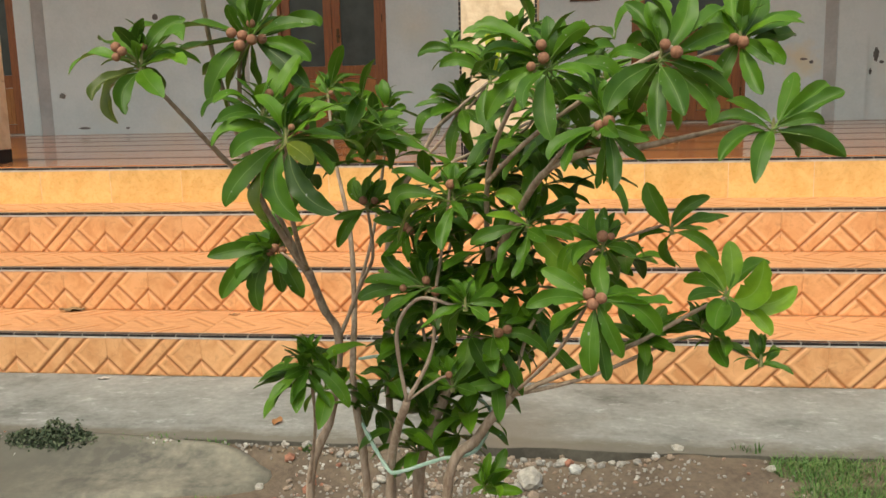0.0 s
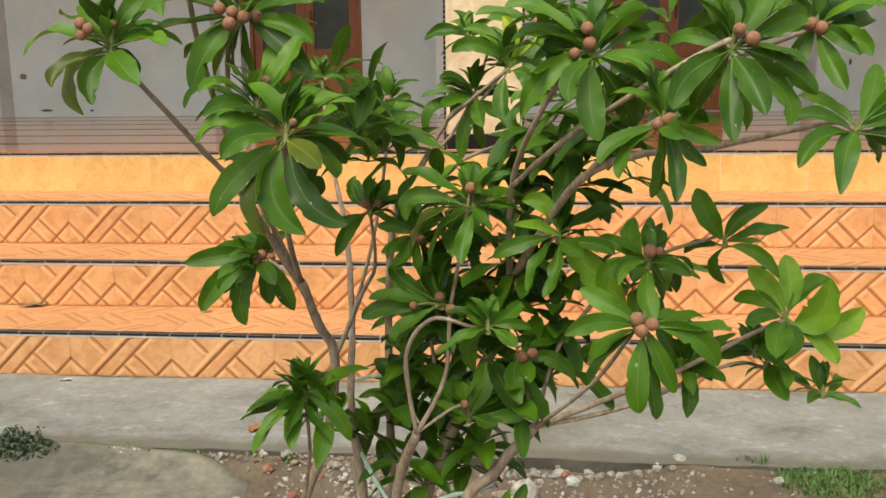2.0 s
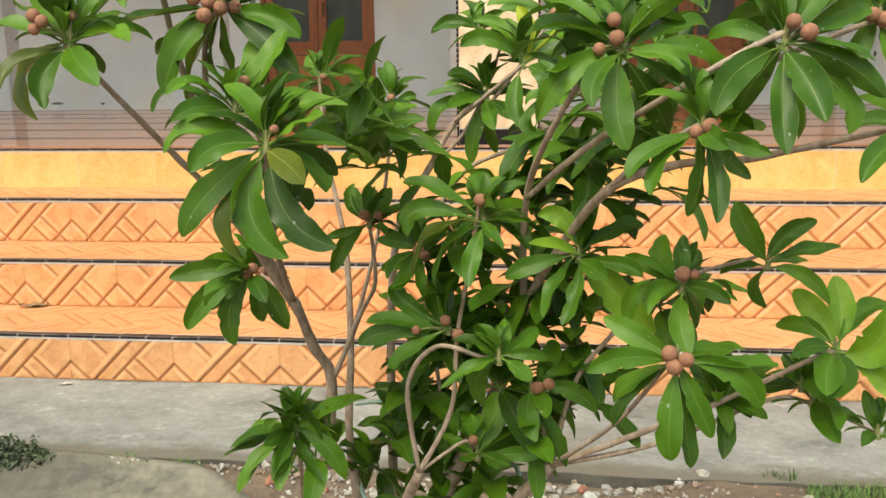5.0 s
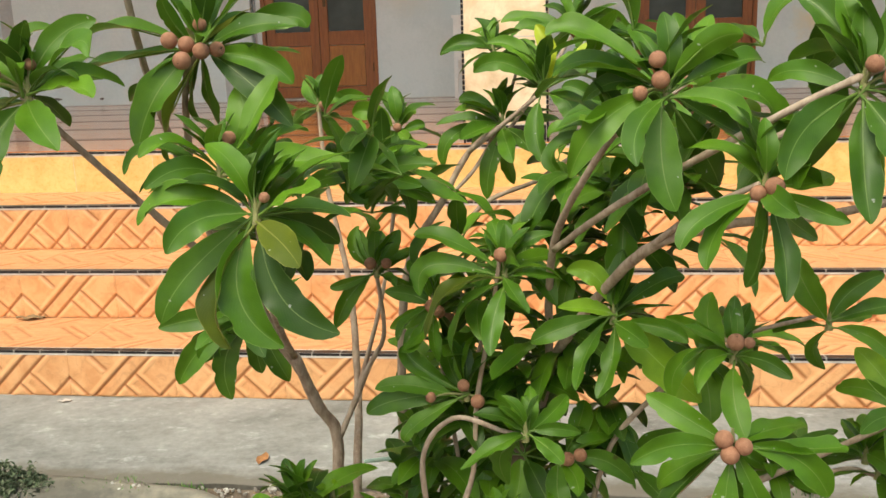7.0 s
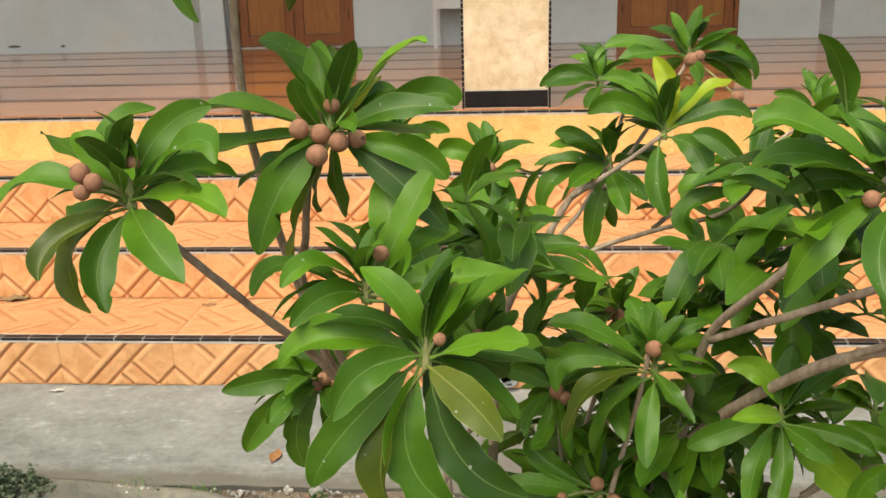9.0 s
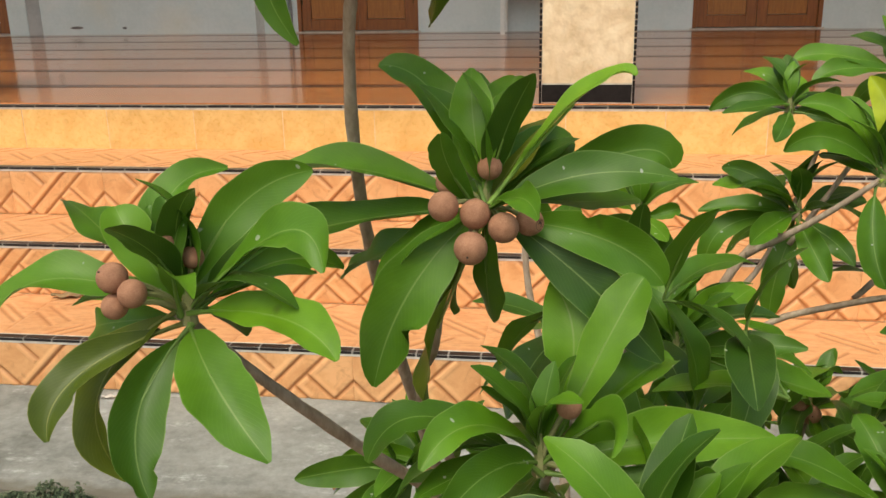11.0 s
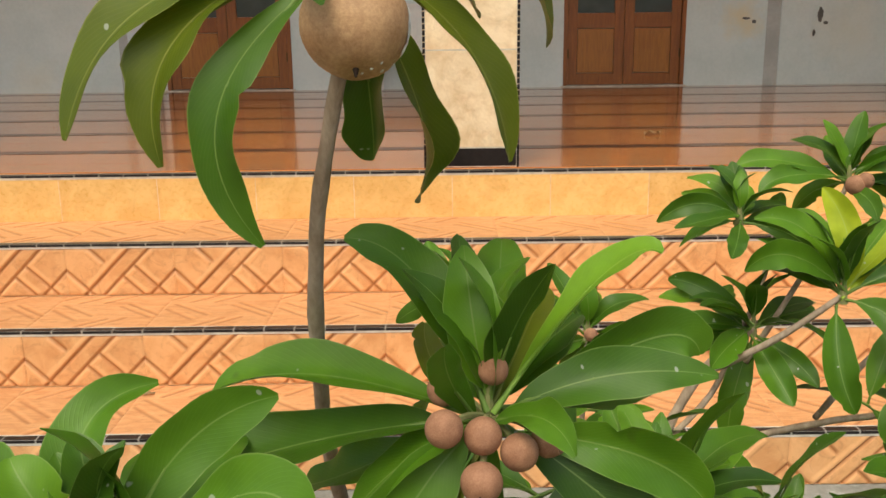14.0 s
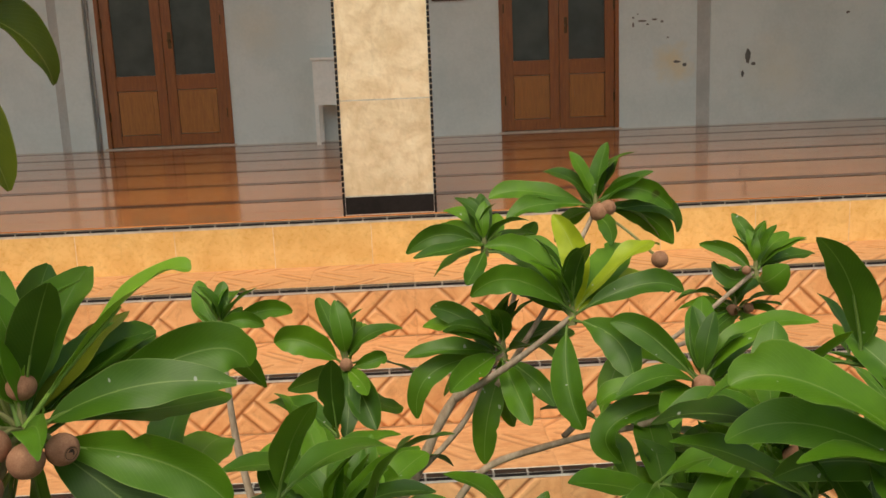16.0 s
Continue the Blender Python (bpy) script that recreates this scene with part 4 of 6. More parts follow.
blades("grass", [(2.75, -0.72, 0.22), (3.05, -0.78, 0.3), (2.60, -0.66, 0.14), (3.4, -0.75, 0.35), (2.62, -0.86, 0.14), (2.9, -1.0, 0.3), (2.75, -0.9, 0.2)], 6000, 0.032, (1.0, 0.7), GRASS, "patch of short fresh green grass beside the apron", "grass", 3, 0.0017, 1.3)
blades("grass_tuft", [(2.40, -0.575, 0.03), (2.43, -0.58, 0.02)], 34, 0.055, (1, 0.6), GRASS, "single tall green grass tuft at the concrete edge", "grass", 4, 0.0025)
blades("grass_sprouts", [(0.63, -0.60, 0.05), (0.70, -0.61, 0.03), (0.80, -0.93, 0.05), (2.1, -0.93, 0.05), (1.02, -0.62, 0.02), (0.5, -0.61, 0.08), (0.35, -0.615, 0.06)], 420, 0.028, (1.3, 0.5), GRASS, "sparse green sprouts along the apron and the cement", "grass", 5, 0.003)


def leafy_clump(name, cx, cy, rx, ry, h, count, size, material, label, category, seed):
    """A low mound of small leaves."""
    rng = random.Random(seed)
    bm = bmesh.new()
    for _ in range(count):
        a, q = rng.uniform(0, 6.283), math.sqrt(rng.random())
        x, y = cx + rx * q * math.cos(a), cy + ry * q * math.sin(a)
        z = max(rise(x, y), GROUND_Z + 0.05) + h * (1 - q * q) * rng.random() ** 0.6 * (0.7 + 0.5 * noise.noise(Vector((x * 12, y * 12, 1))))
        m = Matrix.LocRotScale((x, y, z), Euler((rng.uniform(-1, 1), rng.uniform(-1, 1), rng.uniform(0, 6.3))), (size * rng.uniform(0.6, 1.4),) * 3)
        v = [bm.verts.new(m @ Vector(p)) for p in ((0, 0, 0), (0.5, 0.26, 0.06), (1, 0, -0.1), (0.5, -0.26, 0.06), (0.5, 0, 0.0))]
        bm.faces.new((v[0], v[4], v[1]))
        bm.faces.new((v[4], v[2], v[1]))
        bm.faces.new((v[0], v[3], v[4]))
        bm.faces.new((v[3], v[2], v[4]))
    return tagged(obj(name, bm, material), label, category, kind="stuff")


leafy_clump("weed_clump", 0.12, -0.630, 0.20, 0.055, 0.085, 2400, 0.015, WEED, "low dull grey-green weed clump on the concrete edge", "weed", 6)
leafy_clump("weed_sprig", 0.215, -0.61, 0.035, 0.02, 0.13, 150, 0.013, WEED, "taller sprig standing out of the weed clump", "weed", 8)
blades("dry_litter", [(0.5, -0.615, 0.1), (0.75, -0.615, 0.15), (0.35, -0.61, 0.1), (1.1, -0.63, 0.1), (1.3, -0.9, 0.3)], 300, 0.008, (2.0, 0.25), LITTER, "thin strip of dry litter along the concrete edge", "litter", 7, 0.006, 2.0)


def dry_leaf(name, x, y, z, length, turn, material, label, flat=0.006):
    rng = random.Random(int(x * 1000))
    bm = bmesh.new()
    n = 9
    left, mid_, right = [], [], []
    for i in range(n):
        s = i / (n - 1)
        w = 0.22 * length * math.sin(math.pi * s) ** 0.8 + 0.0008
        c = flat * math.sin(math.pi * s) * 1.6
        left.append(bm.verts.new((s * length, -w, 0.002 + flat * abs(math.sin(s * 7)))))
        mid_.append(bm.verts.new((s * length, 0, c * 0.4 + 0.002)))
        right.append(bm.verts.new((s * length, w, 0.002 + flat * abs(math.cos(s * 6)))))
    for a, b in ((left, mid_), (mid_, right)):
        for i in range(n - 1):
            bm.faces.new((a[i], a[i + 1], b[i + 1], b[i])).smooth = True
    ob = obj(name, bm, material)
    ob.matrix_world = pose(x, y, z, 0, 0, turn)
    return tagged(ob, label, "dry leaf", "fallen leaves")


dry_leaf("fallen_leaf", 2.43, 2.24, FLOOR_Z, 0.10, 20, LITTER, "curled dry brown leaf on the polished porch floor", 0.022)
dry_leaf("fallen_leaf", 0.86, -0.50, apron_z(0.86, -0.47) + 0.002, 0.075, 88, RUST, "orange-brown dry leaf on the concrete apron")
dry_leaf("fallen_leaf", -0.42, 0.375, NOSE[0], 0.12, 5, LITTER, "dry brown leaf on the lowest tread", 0.012)
dry_leaf("fallen_leaf", 0.40, 0.32, NOSE[0], 0.05, 10, LITTER, "dry brown leaf on the lowest tread")
dry_leaf("fallen_leaf", -0.02, -0.06, apron_z(0, -0.06) + 0.002, 0.05, 12, GROUT, "pale dry scrap on the concrete apron")
sc = boxed(-0.016, 0.016, -0.012, 0.012, -0.004, 0.006, 0.003)
scrap = tagged(obj("plastic_scrap", sc, BLUE_SCRAP), "crumpled blue plastic scrap on the soil", "litter")
scrap.matrix_world = pose(0.82, -0.955, rise(0.82, -0.955) + 0.004, 8, 5, 25)

# ---- sapodilla tree ----
tree = empty("sapodilla_tree", (1.56, -1.86, GROUND_Z), "small many-stemmed fruit tree with glossy leaves and brown fruit", "tree")
TREE = Vector(tree.location)
trng = random.Random(42)


def stem(name, points, r0, r1, label=""):
    n = len(points)
    k = 0.66 if name == "trunk" else 0.52
    r0, r1 = k * r0, 0.68 * r1
    rad = [r0 + (r1 - r0) * i / (n - 1) for i in range(n)]
    return obj(name, tube([Vector(p) - TREE for p in points], rad, 9, 0.06, trng), BARK, tree, label, smooth=True)


def facing(d, up):
    """The normal of a blade that points along d and lies as flat as it can under up."""
    n = up - d * up.dot(d)
    if n.length < 0.15:
        n = Vector((0, -1, 0)) - d * -d.y
    return n.normalized()


def leaf_bm(v, mid, width, n0, fold, wave, seed, steps_n=20, half=3, stalk=0.10):
    """A leaf from the origin over mid to the tip v: a short stalk, then an elliptic blade facing n0, folded along its midrib, waved and here and there bitten at its rim."""
    rng = random.Random(seed)
    length = v.length
    bend = mid * 2 - v / 2
    bm = bmesh.new()
    uvl = bm.loops.layers.uv.new("UVMap")
    ph = rng.uniform(0, 6.28)
    roll = rng.uniform(-0.35, 0.35)
    fat, slim_tip = rng.uniform(0.62, 0.80), rng.uniform(0.58, 0.76)
    bites = [(rng.uniform(0.3, 0.92), rng.choice((-1, 1)), rng.uniform(0.10, 0.38), rng.uniform(0.018, 0.05)) for _ in range(rng.choice((0, 0, 0, 1, 1, 2)))]
    ripple = rng.uniform(0.0, 0.05)

    def spine(s):
        return bend * (2 * s * (1 - s)) + v * (s * s)
    peak = (fat / (fat + slim_tip)) ** fat * (slim_tip / (fat + slim_tip)) ** slim_tip
    rows_l = []
    for i in range(steps_n + 1):
        q = i / steps_n
        s = stalk + (1 - stalk) * q
        c = spine(s)
        tan = (bend * (1 - 2 * s) + v * s).normalized()
        across = tan.cross(n0).normalized()
        nn = across.cross(tan)
        turn_ = Matrix.Rotation(roll * (q - 0.5), 3, tan)
        nn, across = turn_ @ nn, turn_ @ across
        w = width * 0.5 * (q ** fat * (1 - q) ** slim_tip / peak)
        if i in (0, steps_n):
            w = 0.0012
        row = []
        for j in range(-half, half + 1):
            e = j / half
            out = e * w * (1 + ripple * math.sin(q * 23 + ph * 2 + e))
            if abs(j) == half:
                for at_, side_, deep, wide in bites:
                    if side_ * j > 0:
                        out *= 1 - deep * math.exp(-((q - at_) / wide) ** 2)
            lift = fold * abs(e) ** 1.3 * w + wave * length * e * e * math.sin(q * 11 + ph + (1.7 if e > 0 else 0)) * math.sin(math.pi * q)
            row.append((bm.verts.new(c + across * out + nn * lift), q, 0.5 + 0.5 * e))
        rows_l.append(row)
    for r0, r1 in zip(rows_l, rows_l[1:]):
        for j in range(2 * half):
            quad = (r0[j], r0[j + 1], r1[j + 1], r1[j])
            f = bm.faces.new([t[0] for t in quad])
            f.smooth = True
            for loop, t in zip(f.loops, quad):
                loop[uvl].uv = (t[1], t[2])
    # stalk, running on into the midrib
    rings = []
    for s, rs in ((0.0, 0.0017), (stalk * 0.6, 0.0013), (stalk + 0.05, 0.0011), (0.45, 0.0007)):
        c = spine(s)
        tan = (bend * (1 - 2 * s) + v * s).normalized()
        across = tan.cross(n0).normalized()
        nn = across.cross(tan)
        rings.append([bm.verts.new(c - nn * (0.4 * rs) + across * (rs * math.cos(k * 1.2566)) + nn * (rs * math.sin(k * 1.2566))) for k in range(5)])
    for r0, r1 in zip(rings, rings[1:]):
        for k in range(5):
            f = bm.faces.new((r0[k], r0[(k + 1) % 5], r1[(k + 1) % 5], r1[k]))
            f.smooth = True
            for loop in f.loops:
                loop[uvl].uv = (0.5, 0.5)
    return bm


count = [0]


def leaf(at, v, young=False, ratio=1.0):
    """A leaf of the tree at a whorl: v holds its tip, or its tip, its middle, its width and the turn of its blade."""
    count[0] += 1
    k = count[0]
    rng = random.Random(1000 + k)
    tip = Vector(v[:3]) / 1000
    d, length = tip.normalized(), tip.length
    if len(v) > 3:
        mid, width = Vector(v[3:6]) / 1000, ratio * v[6] / 1000
        n0 = Matrix.Rotation(radians(v[7]), 3, d) @ facing(d, Vector((0, 0, 1)))
    else:
        n0 = Matrix.Rotation(rng.uniform(-0.6, 0.6), 3, d) @ facing(d, Vector((0, -0.34, 0.94)))
        droop = (0.11 + 0.06 * (1 - abs(d.z))) * rng.uniform(0.5, 1.5)
        mid = tip / 2 + n0 * (0.9 * droop * length) + d.cross(n0) * (rng.uniform(-0.03, 0.03) * length)
        width = ratio * rng.uniform(0.29, 0.36) * length
    bm = leaf_bm(tip, mid, width, n0, rng.uniform(0.15, 0.60), rng.uniform(0.010, 0.040), k)
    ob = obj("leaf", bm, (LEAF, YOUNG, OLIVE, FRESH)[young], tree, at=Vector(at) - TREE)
    # tone by chance; light from above put in: upright leaves paler, hanging ones darker
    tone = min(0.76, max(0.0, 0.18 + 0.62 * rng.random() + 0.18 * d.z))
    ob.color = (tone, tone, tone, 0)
    return ob


fruit_meshes = {}


def fruit(at, diameter, hang, crater=False):
    """A round fruit with its stalk cap above and the dried style at its lower end."""
    ripe = diameter > 0.03
    if ripe not in fruit_meshes:
        bm = bmesh.new()
        bmesh.ops.create_uvsphere(bm, u_segments=28, v_segments=18, radius=0.5)
        for vt in bm.verts:
            z = vt.co.z
            vt.co.x *= 1 - 0.05 * z
            vt.co.y *= 1 - 0.05 * z
            vt.co.z *= 0.98
            vt.co *= 1 + 0.018 * noise.noise(vt.co * 4)
            if z < -0.485:
                vt.co.z -= 0.02
            if z > 0.47:
                vt.co.z -= 0.03
        fruit_mesh = bpy.data.meshes.new("fruit")
        bm.to_mesh(fruit_mesh)
        bm.free()
        for p in fruit_mesh.polygons:
            p.use_smooth = True
        fruit_mesh.materials.append(RIPE_FRUIT if ripe else FRUIT)
        fruit_meshes[ripe] = fruit_mesh
    rng = random.Random(int(at[0] * 1e5) + int(at[2] * 1e5))
    ob = new("fruit", fruit_meshes[ripe])
    ob.parent = tree
    tilt = Vector(hang).normalized().to_track_quat('Z', 'Y')
    ob.matrix_basis = Matrix.LocRotScale(Vector(at) - TREE, tilt, (diameter,) * 3)
    calyx = bmesh.new()
    bmesh.ops.create_cone(calyx, segments=8, radius1=0.16, radius2=0.05, depth=0.10, cap_ends=True, matrix=pose(0, 0, -0.50, 180))
    obj("calyx", calyx, STALK, ob)
    scar = bmesh.new()
    bmesh.ops.create_cone(scar, segments=8, radius1=0.032, radius2=0.010, depth=0.08, cap_ends=True, matrix=pose(0, 0, 0.495))
    if rng.random() < 0.5 or ripe:
        obj("style_scar", scar, STIGMA, ob)
    else:
        scar.free()
    if ripe:
        # dried white latex down one side and in specks below
        chalk = bmesh.new()
        back_ = tilt.inverted()
        for lon, lat, wide, tall in ((-9, -6, 7, 16), (-14, -26, 5, 8), (-6, 12, 4, 8), (-38, -52, 4, 3), (-62, -48, 3, 2), (-50, -40, 2, 2), (-20, -44, 3, 3), (-75, -55, 2.5, 2), (-44, 34, 2, 1.5)):
            fan = []
            for k in range(12):
                grow = rng.uniform(0.7, 1.15)
                lo = radians(lon + wide * grow * math.cos(k * math.pi / 6))
                la = radians(lat + tall * grow * math.sin(k * math.pi / 6))
                out_ = Vector((math.cos(lo) * math.cos(la), math.sin(lo) * math.cos(la), math.sin(la)))
                fan.append(chalk.verts.new(back_ @ out_ * 0.503))
            lo, la = radians(lon), radians(lat)
            top = chalk.verts.new(back_ @ Vector((math.cos(lo) * math.cos(la), math.sin(lo) * math.cos(la), math.sin(la))) * 0.515)
            for k in range(12):
                chalk.faces.new((fan[k], fan[(k + 1) % 12], top)).smooth = True
        bmesh.ops.recalc_face_normals(chalk, faces=chalk.faces)
        obj("residue", chalk, RESIDUE, ob, "chalky white dried latex")
    if crater:
        ring = bmesh.new()
        for k in range(18):
            for r, z in ((0.30, 0.395), (0.255, 0.452), (0.205, 0.452), (0.17, 0.36)):
                ring.verts.new((r * math.cos(k * math.pi / 9), r * math.sin(k * math.pi / 9), z))
        ring.verts.ensure_lookup_table()
        for k in range(18):
            for j in range(3):
                a, b = 4 * k + j, 4 * ((k + 1) % 18) + j
                ring.faces.new([ring.verts[i] for i in (a, b, b + 1, a + 1)]).smooth = True
        obj("crater_rim", ring, FRUIT, ob)
        pit = bmesh.new()
        bmesh.ops.create_circle(pit, cap_ends=True, segments=18, radius=0.20, matrix=pose(0, 0, 0.452 + 0.002))
        obj("pit", pit, STIGMA, ob, "dark hollow pit")
    return ob


FILL = []
HOLLOW = {(23, -18, -2)}


def cluster(c, leaves, fruits=(), young=(), back=7, slim=1.0, more=()):
    """A whorl at c: leaves given by their tips in millimetres from c, fruits by place and diameter, and a few more leaves behind."""
    leaves = [*leaves, *more]
    c = Vector(c)
    rng = random.Random(int(c.x * 1e4) + int(c.y * 1e4))
    mean = sum((Vector(v[:3]).length for v in leaves), 0.0) / len(leaves) / 1000
    for i, v in enumerate(leaves):
        leaf(c + Vector((rng.uniform(-.004, .004), rng.uniform(-.004, .004), rng.uniform(-.006, .004))), v, 2 if -i - 1 in young else 3 if i + 100 in young else int(i in young), slim)
    FILL.append((c, mean, back))
    for x, y, z, d in fruits:
        p = c + Vector((x, y, z)) / 1000
        fruit(p, d / 1000, p - c if (p - c).length > 0.006 else Vector((0, -0.4, -1)), (x, y, z) in HOLLOW)
        if (p - c).length > 0.004 + d / 2000:
            obj("fruit_stalk", tube([c - TREE, (c + p) / 2 - TREE + Vector((0, 0, 0.003)), p - TREE], [0.0016, 0.0013, 0.0016], 6), STALK, tree)
    # budding tip
    bud = bmesh.new()
    bmesh.ops.create_cone(bud, segments=7, radius1=0.0042, radius2=0.0012, depth=0.022, cap_ends=True, matrix=Matrix.Translation((0, 0, 0.004)))
    obj("shoot_tip", bud, STALK, tree, at=c - TREE)


stem("trunk", [(1.40, -1.86, -0.12), (1.395, -1.86, 0.392), (1.434, -1.83, 0.543), (1.447, -1.80, 0.677), (1.426, -1.82, 0.740), (1.413, -1.86, 0.817)], 0.013, 0.010)
stem("branch", [(1.413, -1.86, 0.817), (1.385, -1.93, 0.904), (1.367, -2.02, 0.988), (1.343, -2.07, 1.039), (1.306, -2.125, 1.107), (1.274, -2.156, 1.158)], 0.0095, 0.0038)
stem("branch", [(1.447, -1.80, 0.677), (1.493, -1.80, 0.782), (1.520, -1.82, 0.837), (1.517, -1.842, 0.928)], 0.0075, 0.0035)
stem("branch", [(1.413, -1.86, 0.817), (1.380, -1.80, 0.813), (1.318, -1.735, 0.831)], 0.006, 0.0032)
stem("branch", [(1.408, -1.87, 0.83), (1.366, -2.0, 1.034), (1.381, -2.055, 1.103), (1.396, -2.085, 1.166), (1.414, -2.092, 1.193)], 0.0078, 0.0036)
stem("branch", [(1.420, -1.84, 0.78), (1.370, -1.93, 0.93), (1.352, -1.99, 1.05), (1.342, -2.045, 1.165), (1.347, -2.09, 1.262), (1.361, -2.118, 1.330), (1.372, -2.120, 1.372)], 0.0085, 0.0036)
stem("branch", [(1.412, -1.865, 0.822), (1.429, -1.98, 0.911), (1.462, -2.10, 1.012), (1.492, -2.195, 1.055)], 0.0085, 0.0040)
stem("branch", [(1.429, -1.98, 0.911), (1.448, -2.07, 1.03), (1.462, -2.145, 1.105)], 0.006, 0.0035)
stem("trunk", [(1.50, -1.83, -0.12), (1.500, -1.85, 0.40), (1.478, -1.83, 0.60), (1.467, -1.754, 0.732), (1.450, -1.70, 0.87), (1.418, -1.665, 1.00), (1.410, -1.66, 1.115)], 0.012, 0.0035)
stem("branch", [(1.467, -1.754, 0.732), (1.50, -1.72, 0.86), (1.517, -1.69, 0.98), (1.524, -1.674, 1.083)], 0.0065, 0.0032)
stem("branch", [(1.395, -1.86, 0.42), (1.43, -1.92, 0.56), (1.443, -1.98, 0.68)], 0.006, 0.0035)
stem("trunk", [(1.552, -1.88, -0.12), (1.552, -1.90, 0.432), (1.601, -1.976, 0.624)], 0.013, 0.0095)
stem("branch", [(1.601, -1.976, 0.624), (1.589, -1.98, 0.738), (1.627, -2.00, 0.798), (1.685, -2.03, 0.797), (1.706, -2.035, 0.796)], 0.0065, 0.0032)
stem("branch", [(1.601, -1.976, 0.624), (1.640, -1.955, 0.70), (1.649, -1.951, 0.80), (1.668, -1.965, 0.90), (1.679, -1.972, 0.97)], 0.0065, 0.0032)
stem("branch", [(1.601, -1.976, 0.624), (1.650, -1.955, 0.655), (1.672, -1.960, 0.662)], 0.004, 0.003)
stem("trunk", [(1.66, -1.88, -0.12), (1.651, -1.90, 0.42), (1.713, -1.92, 0.548), (1.768, -1.95, 0.628)], 0.0135, 0.011)
stem("branch", [(1.768, -1.95, 0.628), (1.854, -1.97, 0.674), (1.967, -1.97, 0.726), (2.048, -1.99, 0.78), (2.092, -1.992, 0.803)], 0.0085, 0.0036)
stem("branch", [(1.768, -1.95, 0.628), (1.898, -1.97, 0.671), (2.027, -1.97, 0.732), (2.077, -1.97, 0.728), (2.144, -2.0, 0.706)], 0.0065, 0.0024)
stem("branch", [(1.768, -1.95, 0.628), (1.842, -2.05, 0.73), (1.888, -2.119, 0.825)], 0.006, 0.0034)
stem("branch", [(1.90, -1.97, 0.695), (1.95, -1.955, 0.712), (1.976, -1.946, 0.719)], 0.004, 0.0028)
stem("branch", [(1.768, -1.95, 0.628), (1.80, -1.93, 0.74), (1.863, -1.96, 0.83), (1.905, -2.047, 0.90)], 0.0065, 0.0034)
stem("branch", [(1.84, -1.94, 0.80), (1.905, -1.96, 0.87), (2.0, -1.99, 0.912)], 0.0055, 0.003)
stem("trunk", [(1.60, -1.84, -0.12), (1.592, -1.85, 0.395), (1.626, -1.84, 0.546), (1.699, -1.84, 0.702), (1.729, -1.88, 0.819)], 0.017, 0.0135)
stem("branch", [(1.729, -1.88, 0.819), (1.771, -1.95, 0.905), (1.823, -2.05, 0.994), (1.886, -2.10, 1.028), (1.953, -2.11, 1.035), (2.041, -2.11, 1.053), (2.109, -2.11, 1.067)], 0.0115, 0.004)
stem("branch", [(1.729, -1.88, 0.819), (1.734, -1.95, 0.968), (1.767, -2.05, 1.067), (1.827, -2.10, 1.16)], 0.009, 0.004)
stem("branch", [(1.736, -1.96, 0.975), (1.807, -2.06, 1.047), (1.927, -2.15, 1.132), (1.990, -2.165, 1.163)], 0.0075, 0.004)
stem("branch", [(1.823, -2.05, 0.994), (1.86, -2.11, 1.04), (1.902, -2.16, 1.073)], 0.0065, 0.0036)
stem("branch", [(1.905, -2.13, 1.10), (2.0, -2.10, 1.14), (2.089, -2.065, 1.172)], 0.006, 0.0036)
stem("branch", [(1.771, -1.95, 0.905), (1.785, -1.975, 0.912), (1.792, -1.99, 0.919)], 0.005, 0.0034)
stem("trunk", [(1.53, -1.78, -0.12), (1.53, -1.77, 0.45), (1.525, -1.74, 0.70), (1.536, -1.72, 0.893), (1.583, -1.70, 0.983), (1.622, -1.69, 1.051), (1.668, -1.68, 1.088)], 0.012, 0.0045)
stem("branch", [(1.622, -1.695, 1.051), (1.673, -1.72, 1.092), (1.723, -1.727, 1.132)], 0.0062, 0.0036)
stem("branch", [(1.583, -1.70, 0.983), (1.631, -1.69, 1.03), (1.668, -1.67, 1.10), (1.689, -1.663, 1.165)], 0.0055, 0.0032)
stem("branch", [(1.66, -1.69, 1.06), (1.715, -1.66, 1.13), (1.766, -1.621, 1.207)], 0.005, 0.0032)
stem("branch", [(1.60, -1.72, 0.93), (1.642, -1.70, 0.982), (1.717, -1.72, 1.016), (1.786, -1.76, 1.047), (1.812, -1.802, 1.091)], 0.0065, 0.0034)
stem("branch", [(1.717, -1.71, 1.016), (1.80, -1.65, 1.06), (1.88, -1.60, 1.07), (1.927, -1.557, 1.082)], 0.0055, 0.003)
stem("branch", [(1.80, -1.65, 1.06), (1.87, -1.63, 1.10), (1.926, -1.613, 1.137)], 0.0045, 0.003)
stem("branch", [(1.62, -1.80, 0.75), (1.65, -1.78, 0.84), (1.674, -1.761, 0.925)], 0.006, 0.0034)
stem("branch", [(1.68, -1.88, 0.30), (1.70, -1.92, 0.40), (1.720, -1.93, 0.455)], 0.0045, 0.003)
stem("branch", [(1.62, -1.86, 0.66), (1.605, -1.885, 0.79), (1.596, -1.905, 0.893)], 0.0055, 0.003)
stem("branch", [(1.768, -1.95, 0.628), (1.757, -1.955, 0.68), (1.742, -1.950, 0.728)], 0.005, 0.003)
